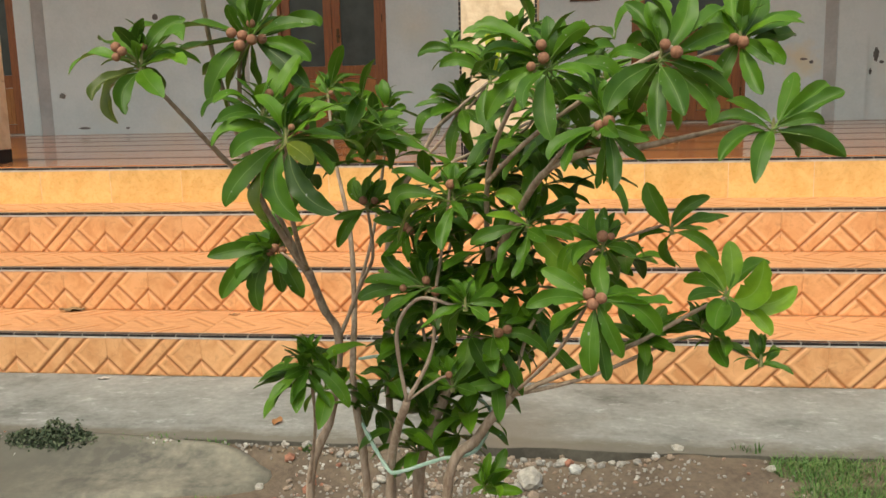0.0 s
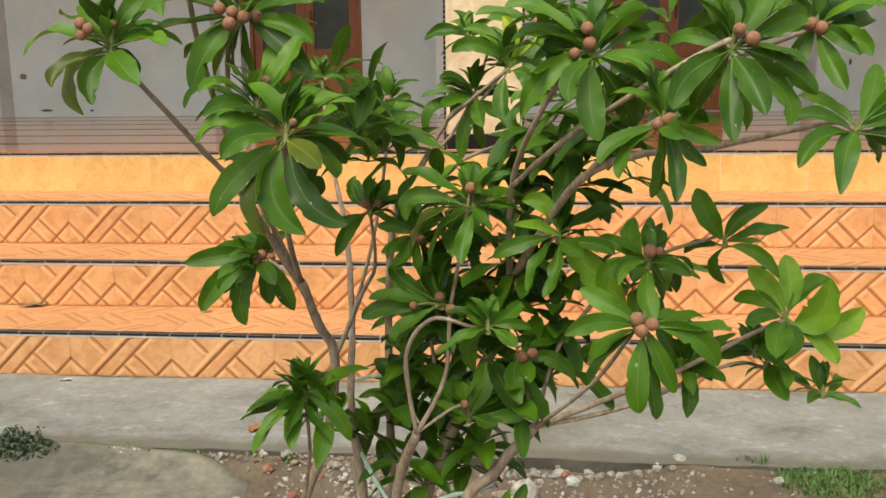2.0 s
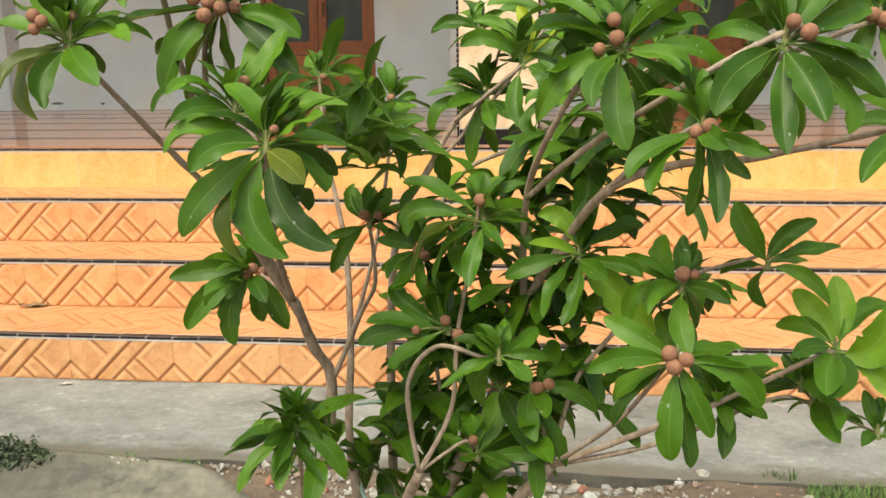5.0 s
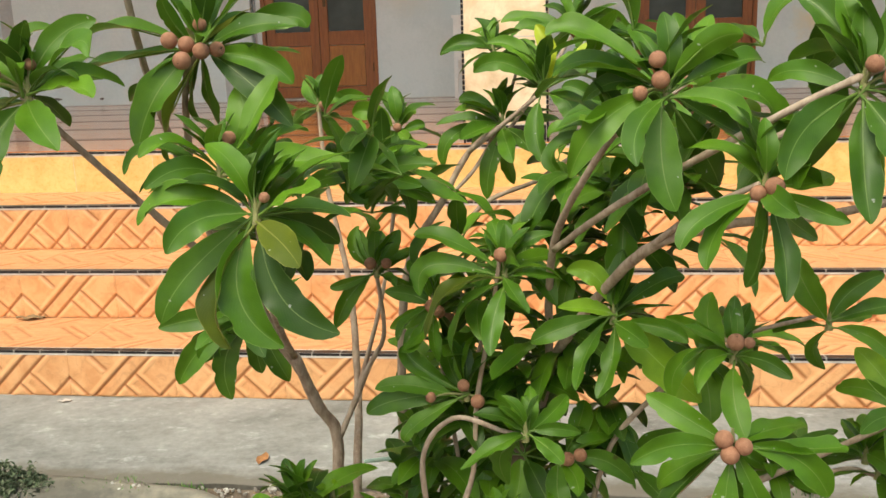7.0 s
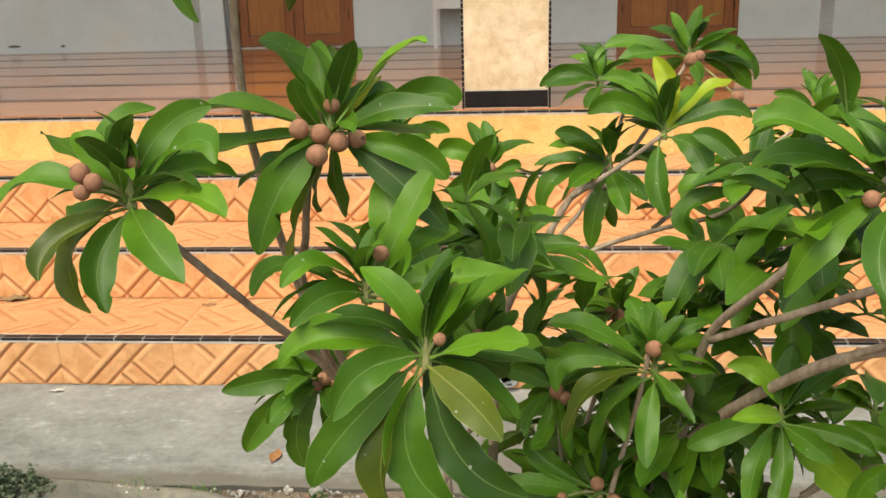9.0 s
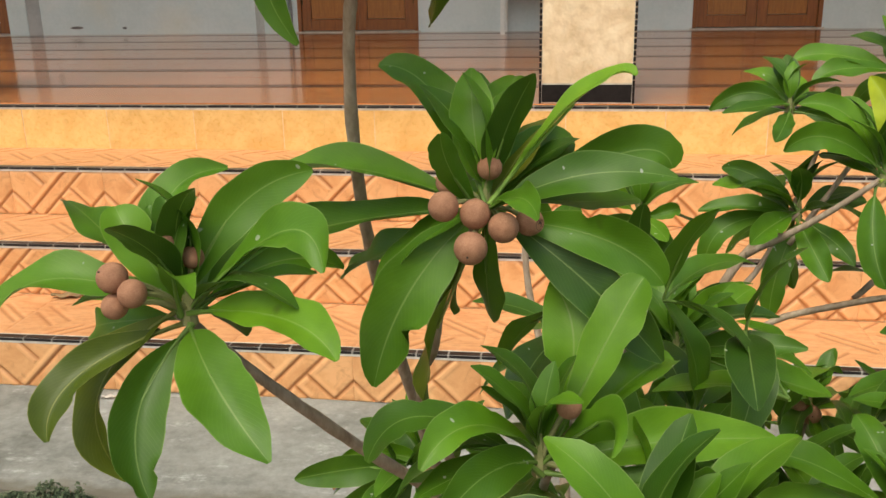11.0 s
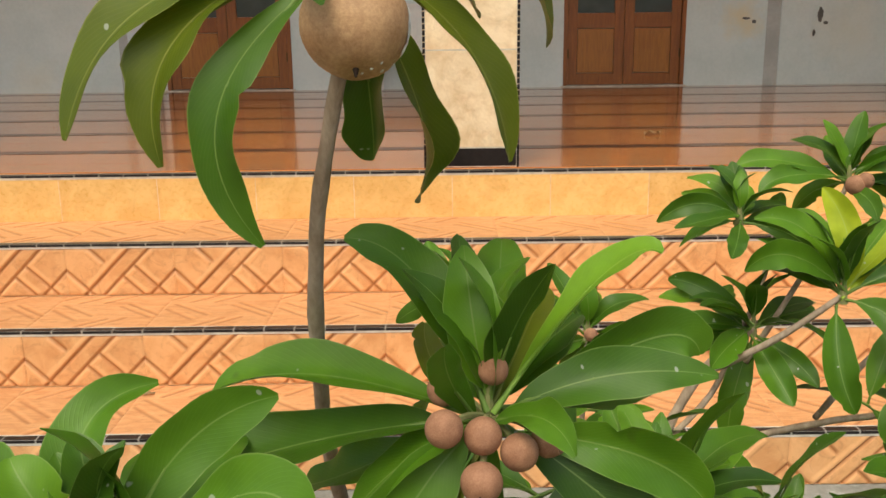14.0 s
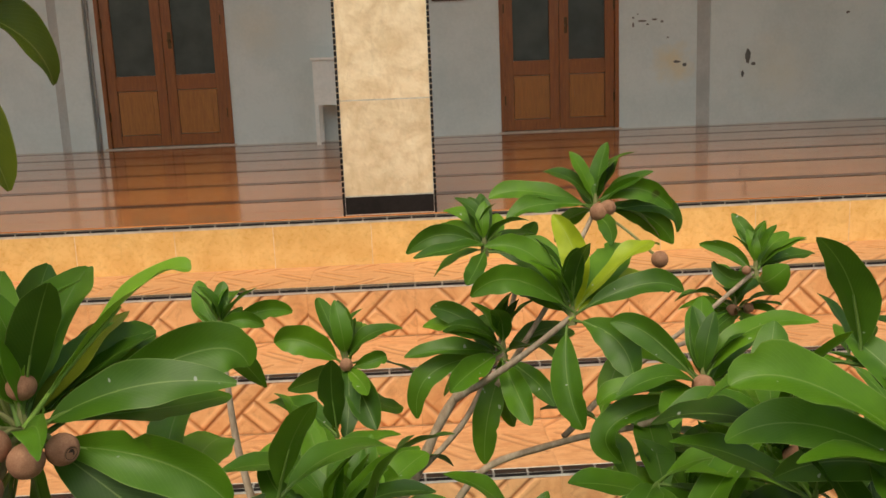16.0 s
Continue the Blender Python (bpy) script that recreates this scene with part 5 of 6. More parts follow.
INNER = [(1.58, -1.74, 0.62), (1.62, -1.78, 0.70), (1.66, -1.74, 0.62), (1.60, -1.80, 0.54), (1.70, -1.80, 0.58), (1.64, -1.72, 0.78),
         (1.70, -1.76, 0.76), (1.76, -1.80, 0.68), (1.58, -1.70, 0.74), (1.72, -1.70, 0.86), (1.80, -1.80, 0.84), (1.62, -1.66, 0.86),
         (1.74, -1.84, 0.94), (1.82, -1.86, 0.96), (1.80, -1.74, 0.95), (1.66, -1.86, 0.66), (1.56, -1.82, 0.62)]
INNER += [(1.90, -1.90, 0.98), (1.50, -1.76, 1.03), (1.55, -1.73, 1.00), (1.46, -1.88, 1.04), (1.52, -1.86, 1.00), (1.86, -1.98, 1.06),
          (1.96, -2.06, 1.10), (1.76, -1.86, 1.04), (1.72, -1.92, 0.86), (1.84, -1.78, 1.02), (1.66, -1.80, 0.50), (1.54, -1.90, 1.05)]
INNER += [(1.66, -1.90, 0.90), (1.70, -1.92, 0.72), (1.63, -1.88, 0.82), (1.74, -1.95, 0.66), (1.82, -1.90, 0.70),
          (1.50, -2.08, 1.04), (1.46, -2.05, 1.00)]
INNER += [(1.75, -1.88, 0.98), (1.80, -1.90, 1.02), (1.85, -1.92, 1.05), (1.78, -1.82, 1.00), (1.70, -1.86, 0.94), (1.64, -1.92, 0.76), (1.58, -1.86, 0.68)]
cluster((1.415, -2.092, 1.195), [(-113, 2, 12, -67, -1, 21, 28, -13), (-132, -12, -28, -75, -4, -9, 32, -11), (-55, -31, -89, -36, -20, -39, 33, -54), (-81, 32, -48, -55, 11, -30, 24, -24), (-24, -34, -99, -25, -27, -59, 26, 37), (87, -22, -71, 46, -16, -30, 27, 54), (87, -8, -29, 55, -7, -6, 24, 73), (31, -50, 12, 20, -25, 16, 15, 35), (91, -3, 18, 45, -4, 19, 22, 50), (91, 24, 21, 65, 18, 30, 25, 69), (46, 64, 26, 23, 31, 18, 28, 42), (72, 22, 61, 45, 18, 51, 23, -2)],
        [(-18, -26, 7, 15.0), (-3, -24, 3, 15.0), (11, -26, -3, 15.0), (-4, -35, -11, 16.2), (23, -18, -2, 13.9), (2, -1, 21, 12.8), (-18, -4, 14, 13.9)], (-15, -18, -5, 111), 3, 1.0, [(10, 74, 56, 6, 37, 38, 24, 5), (-12, 74, 60, -8, 37, 37, 23, 27), (31, 67, 37, 18, 33, 25, 20, -2), (-60, 39, 64, -28, 25, 50, 24, -24), (-16, -38, 49, -13, -22, 27, 15, 50), (-24, 60, 19, -19, 27, 10, 16, 4), (80, 53, -11, 49, 24, -6, 23, 14), (0, 29, -75, -2, 10, -43, 19, 34), (-18, 31, -68, -16, 11, -41, 19, -78)])
cluster((1.281, -2.157, 1.160), [(-81, 52, 39, -48, 25, 31, 25, 14), (-37, 9, 52, -23, 0, 35, 22, -48), (7, 57, 59, -15, 29, 46, 22, 0), (60, 30, 65, 24, 18, 47, 23, 71), (31, 67, 27, 20, 35, 26, 19, 20), (-8, 60, 26, -2, 29, 17, 16, -5), (25, -42, 24, 8, -21, 26, 15, -18), (72, -28, 28, 49, -8, 40, 23, 38), (56, 60, 3, 29, 32, 15, 20, 46), (82, -41, -3, 52, -20, 7, 22, 28), (55, -56, -40, 24, -32, -17, 30, 24), (-3, -55, -60, -14, -34, -28, 24, -32)],
        [(-22, -26, 24, 14), (-12, -29, 18, 13), (-22, -27, 11, 12), (-9, -1, 32, 12), (3, 3, 25, 11)], (-13, -14), 3, 1.0, [(-49, -49, -40, -41, -31, -16, 20, -31), (-29, -29, -81, -39, -24, -36, 25, -15), (-97, -18, -7, -60, -10, 20, 26, -21), (-70, 35, -23, -47, 13, -10, 20, -53)])
cluster((1.446, -2.150, 1.086), [(-83, -11, 8, -54, -6, 31, 23, -16), (-52, -51, 20, -31, -25, 29, 20, -20), (-45, -60, -2, -24, -30, 11, 21, -57), (-29, 49, 10, -11, 26, 15, 15, -8), (2, 46, 75, 14, 26, 45, 31, 8), (31, -38, 28, 28, -15, 33, 20, -84), (65, 53, 36, 41, 31, 33, 22, 12), (109, 21, 10, 45, 5, 12, 27, 38), (70, -32, 20, 58, -17, 5, 20, 16), (-29, 39, -25, -17, 11, -31, 16, -52), (45, 33, 85, 30, 23, 60, 24, 32)],
        [(13, -5, 32, 12), (65, -14, -13, 9)], (), 3, 1.0)
cluster((1.494, -2.202, 1.058), [(-104, -6, -4, -65, -4, 18, 27, -35), (-58, -61, -19, -40, -31, 3, 26, -59), (-78, -28, -86, -54, -22, -46, 29, -68), (-23, -30, -103, -32, -24, -56, 28, 5), (25, -29, -107, -12, -24, -62, 34, 29), (68, -22, -92, 21, -22, -61, 31, 56), (56, -63, -26, 33, -34, -12, 26, 44), (65, -47, 29, 38, -25, 21, 20, 34), (56, 51, -37, 35, 24, -15, 21, 85)],
        [(10, -6, 16, 9)], (-4, -7), 2, 1.0, [(-33, 64, 31, -18, 32, 25, 19, 10), (8, 67, 23, 6, 33, 19, 23, 14), (71, 63, 46, 38, 34, 36, 25, -6), (-6, 70, 42, 3, 39, 40, 21, 66), (87, 58, -25, 67, 33, -2, 27, 9)])
cluster((1.410, -1.660, 1.115), [(-31, 52, 39, -19, 24, 18, 23, -30), (13, 46, 17, 6, 21, 10, 14, 30), (63, 35, 9, 34, 18, 15, 19, 68), (44, -1, 1, 24, -5, 9, 16, 72), (-55, 38, -34, -30, 18, -12, 20, 90), (35, 29, -64, 16, 13, -29, 23, -71)],
        [(8, -10, 3, 10)], (), 2, 0.95)
cluster((1.524, -1.674, 1.083), [(-63, 6, 23, -35, 0, 25, 29, -70), (-27, 59, 45, -14, 28, 26, 19, 1), (14, 53, 20, 8, 25, 15, 15, 15), (34, 1, 10, 20, -5, 8, 16, 69), (23, -52, -10, 16, -30, -5, 16, 41), (29, -56, -46, 17, -32, -23, 29, 32), (-1, -57, -52, 2, -32, -22, 24, 2), (-22, 33, -83, -11, 15, -36, 23, 47), (-63, 44, -34, -26, 20, -15, 23, -81), (53, 38, -52, 31, 14, -37, 20, 46)],
        [(1, -12, 3, 12)], (), 2, 0.95)
cluster((1.519, -1.842, 0.922), [(-34, 50, 49, -32, 20, 23, 20, -14), (-27, 50, 40, -17, 23, 22, 17, -8), (-9, 53, 42, -4, 25, 22, 20, 5), (24, 58, 41, 14, 28, 23, 23, 44), (38, 57, 23, 23, 28, 17, 17, 25), (32, -42, -5, 22, -23, 1, 13, 27), (-53, -12, -15, -33, -14, -10, 14, -76), (-47, -26, -63, -28, -18, -23, 23, -72), (64, -40, -20, 37, -23, -9, 18, 20)],
        [(-5, -13, 14, 15), (14, -9, 13, 13)], (), 2, 0.95)
cluster((1.684, -1.972, 0.950), [(-18, 66, 49, -9, 32, 33, 26, -23), (-98, 4, 42, -57, 5, 35, 26, -30), (-92, -10, -16, -77, -1, 16, 27, -60), (-86, -21, -60, -56, -12, -8, 28, -8), (-59, -23, -76, -44, -16, -27, 25, 0), (-15, -61, -64, -12, -35, -31, 23, -10), (29, -59, -25, 12, -32, -10, 17, 6), (19, -48, 19, 8, -24, 24, 17, 87), (53, 14, 42, 21, 4, 33, 17, 35), (67, 60, 4, 29, 29, 9, 21, 35)],
        [(-3, -11, 25, 16)], (-4,), 2, 0.95, [(57, 3, -2, 24, -4, 4, 14, 24), (35, 68, 44, 8, 34, 35, 22, -21)])
cluster((1.797, -1.990, 0.909), [(9, 26, 98, 7, 16, 62, 36, 7), (-52, 9, 47, -22, 3, 43, 25, -76), (-60, -53, 23, -27, -29, 15, 20, -45), (-82, -12, -27, -51, -12, -11, 24, -62), (81, 62, 26, 47, 32, 24, 25, 32), (71, -39, -11, 49, -22, -1, 20, 65), (90, -16, -87, 46, -14, -44, 40, 75), (32, -55, -10, 17, -30, -3, 23, 53), (-37, -58, -61, -25, -33, -28, 22, 13), (-20, -57, -66, -4, -33, -35, 21, 10), (91, 29, -57, 56, 11, -37, 26, 60)],
        [], (101, 102, 106), 2, 0.95)
cluster((1.896, -2.119, 0.829), [(-93, -37, 0, -52, -22, 12, 25, -69), (-77, 30, 38, -45, 13, 24, 26, -66), (-6, -22, -101, -9, -19, -57, 30, -8), (39, -11, -84, 21, -12, -44, 23, 74), (17, -19, -107, 11, -13, -71, 26, 5), (86, 4, -51, 54, 0, -12, 29, 78), (80, 61, -31, 48, 30, -13, 25, 51), (86, 67, -7, 46, 33, 3, 26, 21), (-60, 33, -59, -44, 12, -28, 22, -54), (-61, 3, -77, -44, -3, -42, 24, -23), (100, 23, -5, 76, 15, -5, 24, 21)],
        [(-9, -9, 8, 17), (8, -13, 3, 16), (-4, -14, -5, 17)], (), 0, 0.95)
cluster((1.908, -2.047, 0.888), [(-9, 59, 49, -17, 24, 23, 29, -18), (-56, 7, -46, -47, 3, -5, 22, -79), (-43, -61, -18, -33, -34, 1, 20, -46), (1, -59, -55, -6, -34, -26, 27, 9), (25, 42, -60, 20, 19, -34, 19, -76), (44, -44, -7, 24, -24, 3, 18, 67), (24, 62, 37, 15, 30, 22, 18, 12), (-60, 45, 22, -33, 20, 15, 20, -65)],
        [(0, -12, 18, 17), (12, -14, 18, 11)], (), 2, 0.95)
cluster((2.012, -1.990, 0.904), [(-39, 9, 74, -27, -2, 42, 31, -84), (58, 19, 48, 21, 4, 33, 23, 60), (82, 16, 15, 37, 2, 12, 20, 40), (66, -18, -38, 39, -11, -7, 19, 73), (-45, 39, -18, -30, 17, -2, 15, -66), (9, 39, -60, -11, 15, -29, 18, -38), (61, 58, -9, 28, 27, -2, 20, 25)],
        [], (), 0, 0.95)
cluster((2.092, -1.992, 0.803), [(-39, 55, 57, -16, 26, 31, 31, -49), (10, 65, 71, 10, 31, 36, 33, -1), (47, -18, 62, 35, -15, 13, 46, 90), (103, 17, 14, 58, 0, -10, 35, 74), (-57, 48, 13, -28, 24, 21, 22, -71), (-64, -62, 7, -36, -33, 12, 21, -50), (-25, -63, -30, -18, -35, -11, 37, -20), (60, -33, -54, 44, -19, -29, 24, 69), (-12, -62, -38, 9, -32, -17, 27, -1), (75, 62, 39, 35, 31, 33, 25, 25)],
        [], (100, 101, 102, 103, 107), 0, 0.95)
cluster((1.975, -2.165, 1.148), [(25, -64, -64, 15, -35, -29, 31, 37), (86, -12, -49, 48, -9, -17, 25, -89), (-6, -54, -92, -7, -32, -49, 25, -1), (-67, -59, -59, -47, -34, -23, 30, -62), (-37, 38, -71, -27, 15, -37, 24, 55), (29, 34, -87, 26, 15, -50, 24, -82), (60, -6, -81, 55, 0, -46, 25, 68), (-44, 50, 81, -15, 26, 52, 26, -56), (1, 65, 91, 9, 32, 51, 27, 36), (41, 56, 88, 33, 28, 46, 31, 37), (90, 63, 36, 58, 33, 31, 28, 77), (79, 57, 63, 50, 30, 45, 27, 19)],
        [(4, -11, 18, 14), (18, -12, 8, 16)], (), 2, 0.95, [(-63, 50, 10, -41, 23, 19, 20, -66)])
cluster((2.089, -2.065, 1.172), [(-34, 59, 58, -18, 27, 32, 26, -55), (0, 68, 78, -3, 30, 36, 30, -13), (47, 71, 74, 28, 33, 35, 30, 35), (88, 62, 36, 48, 31, 27, 27, 45), (51, -52, -29, 35, -27, -6, 24, 78), (21, -63, -70, 10, -36, -38, 24, 39), (-43, -21, -89, -22, -9, -36, 25, -58), (31, -56, -35, 13, -31, -13, 20, 63), (85, 69, 18, 55, 34, 12, 26, 43), (-40, 50, 10, -21, 22, 6, 20, -85)],
        [(1, -12, -2, 17), (-10, -11, 3, 15)], (), 3, 0.95)
cluster((1.834, -2.100, 1.145), [(-95, 36, 20, -54, 18, 32, 26, -42), (-104, 14, 48, -63, 10, 46, 30, -34), (-80, -28, -72, -53, -20, -26, 29, -76), (-35, -74, -53, -31, -42, -23, 24, -3), (8, -41, -96, -3, -28, -55, 33, 15), (53, 34, -83, 35, 14, -50, 31, -60), (62, -52, -22, 42, -25, -1, 21, 43), (55, -40, 42, 30, -20, 35, 24, -70), (95, 58, 24, 63, 32, 25, 27, 31), (82, 0, -66, 82, 7, -2, 35, 39), (-30, 64, 59, -12, 31, 37, 22, -34), (14, 74, 69, 14, 35, 36, 24, -15)],
        [(-10, -13, 28, 15), (-7, -12, 11, 16), (-24, -12, 0, 13)], (), 2, 0.95, [(84, 54, -47, 54, 24, -33, 26, 61), (46, 78, 67, 24, 36, 32, 26, 4), (-67, 45, -9, -37, 21, 9, 20, -67)])
cluster((1.906, -2.160, 1.070), [(-74, -38, -39, -53, -26, -14, 22, -27), (-53, -45, -61, -40, -29, -28, 22, -3), (7, -43, -78, 8, -26, -42, 21, 2), (17, -51, -17, 6, -30, -9, 22, 52), (53, -45, -18, 30, -26, -11, 18, 75), (67, 61, -1, 36, 28, -3, 21, 40), (3, 32, -81, 0, 12, -44, 21, 60), (-13, 10, -86, -4, 1, -56, 21, -67), (61, 50, -51, 30, 22, -28, 22, 74)],
        [(5, -12, 2, 16), (-8, -12, -3, 13)], (), 2, 0.95)
cluster((2.126, -2.110, 1.056), [(98, 8, -34, 56, 0, -8, 30, -86), (-35, -70, -64, -21, -37, -21, 28, -22), (47, 53, -44, 34, 26, -18, 20, -77), (-77, -60, -32, -47, -33, -2, 25, -23), (69, 11, 6, 44, 3, 15, 17, 79), (80, 55, 55, 49, 28, 36, 29, 60), (91, 20, 43, 58, 13, 29, 24, 48), (38, 72, 73, 24, 35, 42, 26, 14), (-56, 52, 36, -30, 25, 28, 20, -34), (-80, -9, 14, -45, -9, 21, 20, -47)],
        [], (), 0, 0.95)
cluster((1.976, -1.946, 0.719), [(66, 5, 55), (91, -7, 25), (-7, -57, -48), (37, 33, 56), (-51, 9, 25), (42, -62, 1), (-31, 48, 48)],
        [], (), 7, 0.95)
cluster((2.062, -1.975, 0.752), [(-2, 62, 19), (28, 3, 41), (49, -11, 15), (24, -60, -6), (-32, 10, 7), (12, 58, 26)],
        [], (), 2, 0.95)
cluster((2.077, -1.970, 0.732), [(8, -76, -25), (53, -24, -17), (-25, 1, -17), (8, -80, 1)],
        [], (), 1, 0.95)
cluster((2.144, -2.000, 0.706), [(40, -10, 17), (45, -21, -8), (26, 39, 17), (-14, 20, 48), (-28, -42, 2)],
        [], (), 1, 0.95)
cluster((1.319, -1.733, 0.833), [(-127, -23, -13, -64, -17, 0, 34, -78), (-99, -34, -88, -60, -23, -32, 37, -81), (-29, -28, -114, -35, -23, -53, 37, -64), (-66, -24, -62, -52, -21, -33, 38, -81), (49, -11, -93, 26, -12, -47, 34, 55), (8, -2, -85, 2, -3, -50, 29, -21), (-87, -13, 8, -46, -5, 11, 29, -76), (-46, 45, 30, -20, 22, 22, 33, -36)],
        [(-2, -13, 2, 18), (12, -9, -3, 16), (-10, -17, -6, 14)], (), 2, 0.95)
cluster((1.443, -1.980, 0.680), [(-54, 47, 19, -28, 22, 15, 18, 28), (-31, 52, 25, -9, 24, 11, 21, -15), (-77, 37, -15, -44, 16, -2, 21, -28), (-22, -56, -1, -9, -31, 2, 20, -55), (-54, -50, -38, -31, -29, -13, 20, -24), (-89, -21, -33, -56, -19, -19, 23, -7), (-11, -62, -39, -8, -35, -19, 18, -30), (50, -52, -43, 22, -30, -20, 20, -15), (67, -3, -67, 44, -4, -24, 26, 59), (49, 4, -20, 28, -1, 1, 15, 63), (-79, 32, -37, -53, 11, -18, 22, -21), (-10, 52, 9, 9, 25, 1, 14, -33)],
        [], (), 2, 0.95)
cluster((1.674, -1.960, 0.643), [(20, 46, 69, 17, 23, 37, 34, 26), (-13, 55, 33, -2, 26, 19, 15, 4), (-51, 43, 7, -26, 20, 6, 16, -33), (61, 62, 8, 31, 29, 5, 29, 55), (79, -25, 17, 47, -15, 11, 21, 67), (41, -43, 3, 24, -25, 1, 21, 54), (-22, -52, 10, -13, -30, 4, 13, -21)],
        [(-4, -11, 25, 12)], (), 2, 0.95)
cluster((1.706, -2.035, 0.796), [(1, 51, 37, 2, 24, 18, 18, 7), (-20, 44, 17, -10, 20, 12, 12, -12), (-30, 41, 10, -16, 18, 5, 12, -9), (42, 55, 22, 24, 26, 11, 21, 49), (55, 8, -4, 28, -1, 4, 15, 71), (35, -41, -13, 22, -24, -6, 19, 48), (-68, -27, -30, -29, -17, -6, 19, -25), (-20, 24, -66, -27, 9, -25, 26, 43)],
        [], (), 2, 0.95)
cluster((1.638, -1.951, 0.806), [(-98, -13, 16, -55, -11, 20, 24, -42), (-115, -22, -17, -74, -18, 0, 28, -59), (-71, 18, 51, -56, 6, 32, 25, -62), (-24, 56, 50, -20, 25, 29, 22, -16), (54, 61, 11, 24, 29, 12, 20, 62), (67, 60, -2, 35, 28, 2, 25, 70), (-72, -25, -49, -54, -22, -27, 22, -35), (-54, -9, -65, -50, -9, -31, 22, -35), (-2, 54, 21, 9, 25, 7, 21, 9)],
        [(13, -12, -3, 16), (-3, -7, 14, 14), (-39, -17, 3, 12)], (), 2, 0.95)
cluster((1.668, -1.680, 1.088), [(-64, 52, 28, -36, 26, 25, 22, -62), (-73, 48, 11, -39, 24, 15, 21, -26), (-78, -9, -53, -62, -7, -10, 26, -44), (-50, -55, -17, -31, -31, -8, 25, -41), (-25, -19, -97, -20, -15, -49, 27, -37), (19, -62, -42, 10, -34, -21, 26, 34), (37, -59, -27, 24, -33, -12, 20, 51), (15, 35, -89, 4, 15, -44, 23, -58), (1, 57, 24, -13, 27, 13, 24, -15), (76, 50, -1, 37, 23, 2, 21, 41), (-90, 2, 0, -46, -3, 7, 21, -34), (-57, 44, -50, -34, 22, -14, 21, -54)],
        [], (), 6, 0.95)
cluster((1.655, -1.663, 1.182), [(-32, 49, 28, -6, 24, 23, 16, -39), (-43, 47, 16, -14, 22, 13, 16, -64), (-70, 1, -4, -37, -3, 13, 20, -76), (-69, -40, -2, -28, -23, 3, 19, -21), (21, 47, 21, 12, 21, 9, 22, 19), (-21, -47, -22, -11, -28, -12, 18, -18), (67, -10, -42, 42, -9, -11, 20, 81), (57, 45, 18, 34, 19, 3, 18, 45)],
        [], (), 2, 0.95)
cluster((1.723, -1.727, 1.132), [(-7, 37, 87, 10, 18, 46, 26, -28), (-71, 14, 61, -28, 11, 50, 24, -48), (-47, 37, 62, -12, 21, 51, 23, -30), (-90, -15, 23, -52, -8, 34, 26, -79), (91, 55, 19, 48, 27, 21, 26, 13), (64, 61, 44, 32, 29, 28, 35, 34), (96, 1, 16, 58, -3, 25, 24, 49), (40, -54, -37, 30, -29, -9, 32, 57), (5, -42, -81, -5, -26, -44, 28, 24), (84, 25, 53, 55, 15, 47, 25, 8)],
        [], (0, 4, 9), 3, 0.95)
cluster((1.766, -1.621, 1.207), [(-102, 6, 15, -61, 6, 20, 25, -39), (0, 56, 38, -3, 26, 20, 19, -25), (77, -3, -7, 40, -4, 15, 23, 81), (-88, -21, -9, -59, -14, 5, 22, -40), (81, 15, -44, 51, 8, -13, 26, -85), (7, -53, -21, 8, -30, -7, 18, 42), (81, 16, -24, 61, 10, 3, 23, 58), (-32, 42, -38, -22, 20, -12, 19, 78)],
        [(1, -13, -1, 18), (9, -14, 3, 15), (52, -37, -44, 16)], (), 2, 0.95)
cluster((1.812, -1.802, 1.091), [(-63, 32, 45, -35, 18, 37, 24, -71), (17, 59, 58, 7, 28, 34, 28, -7), (63, 54, 37, 30, 26, 28, 24, 33), (92, 5, 44, 36, 6, 39, 26, 20), (-86, 2, -9, -60, -2, 6, 21, -33), (-69, -7, -52, -74, -7, -19, 26, -30), (-36, -50, -12, -29, -28, -3, 24, -24), (16, -51, -5, 9, -29, -1, 20, 55), (-45, 52, 5, -23, 27, 17, 18, -58), (79, 43, -14, 40, 22, 10, 23, 39)],
        [(-3, -11, 4, 18)], (), 2, 0.95)
cluster((1.926, -1.613, 1.137), [(-38, 48, 24, -13, 23, 19, 16, -66), (-9, 53, 48, -1, 25, 27, 17, -35), (49, 46, 26, 19, 22, 17, 19, 39), (81, 37, 6, 40, 18, 8, 21, 26), (13, -40, 19, -3, -25, 0, 31, -80), (-27, 44, -2, -14, 17, -15, 20, -75)],
        [(-12, -8, 3, 9)], (), 2, 0.95)
cluster((1.927, -1.557, 1.082), [(-6, 51, 39), (-55, 18, 4), (46, -21, -3), (57, 22, 22), (-4, -60, -25), (-49, -39, -17)],
        [(-6, -10, 3, 13), (9, -15, 6, 11), (26, -27, -10, 13)], (), 7, 0.95)
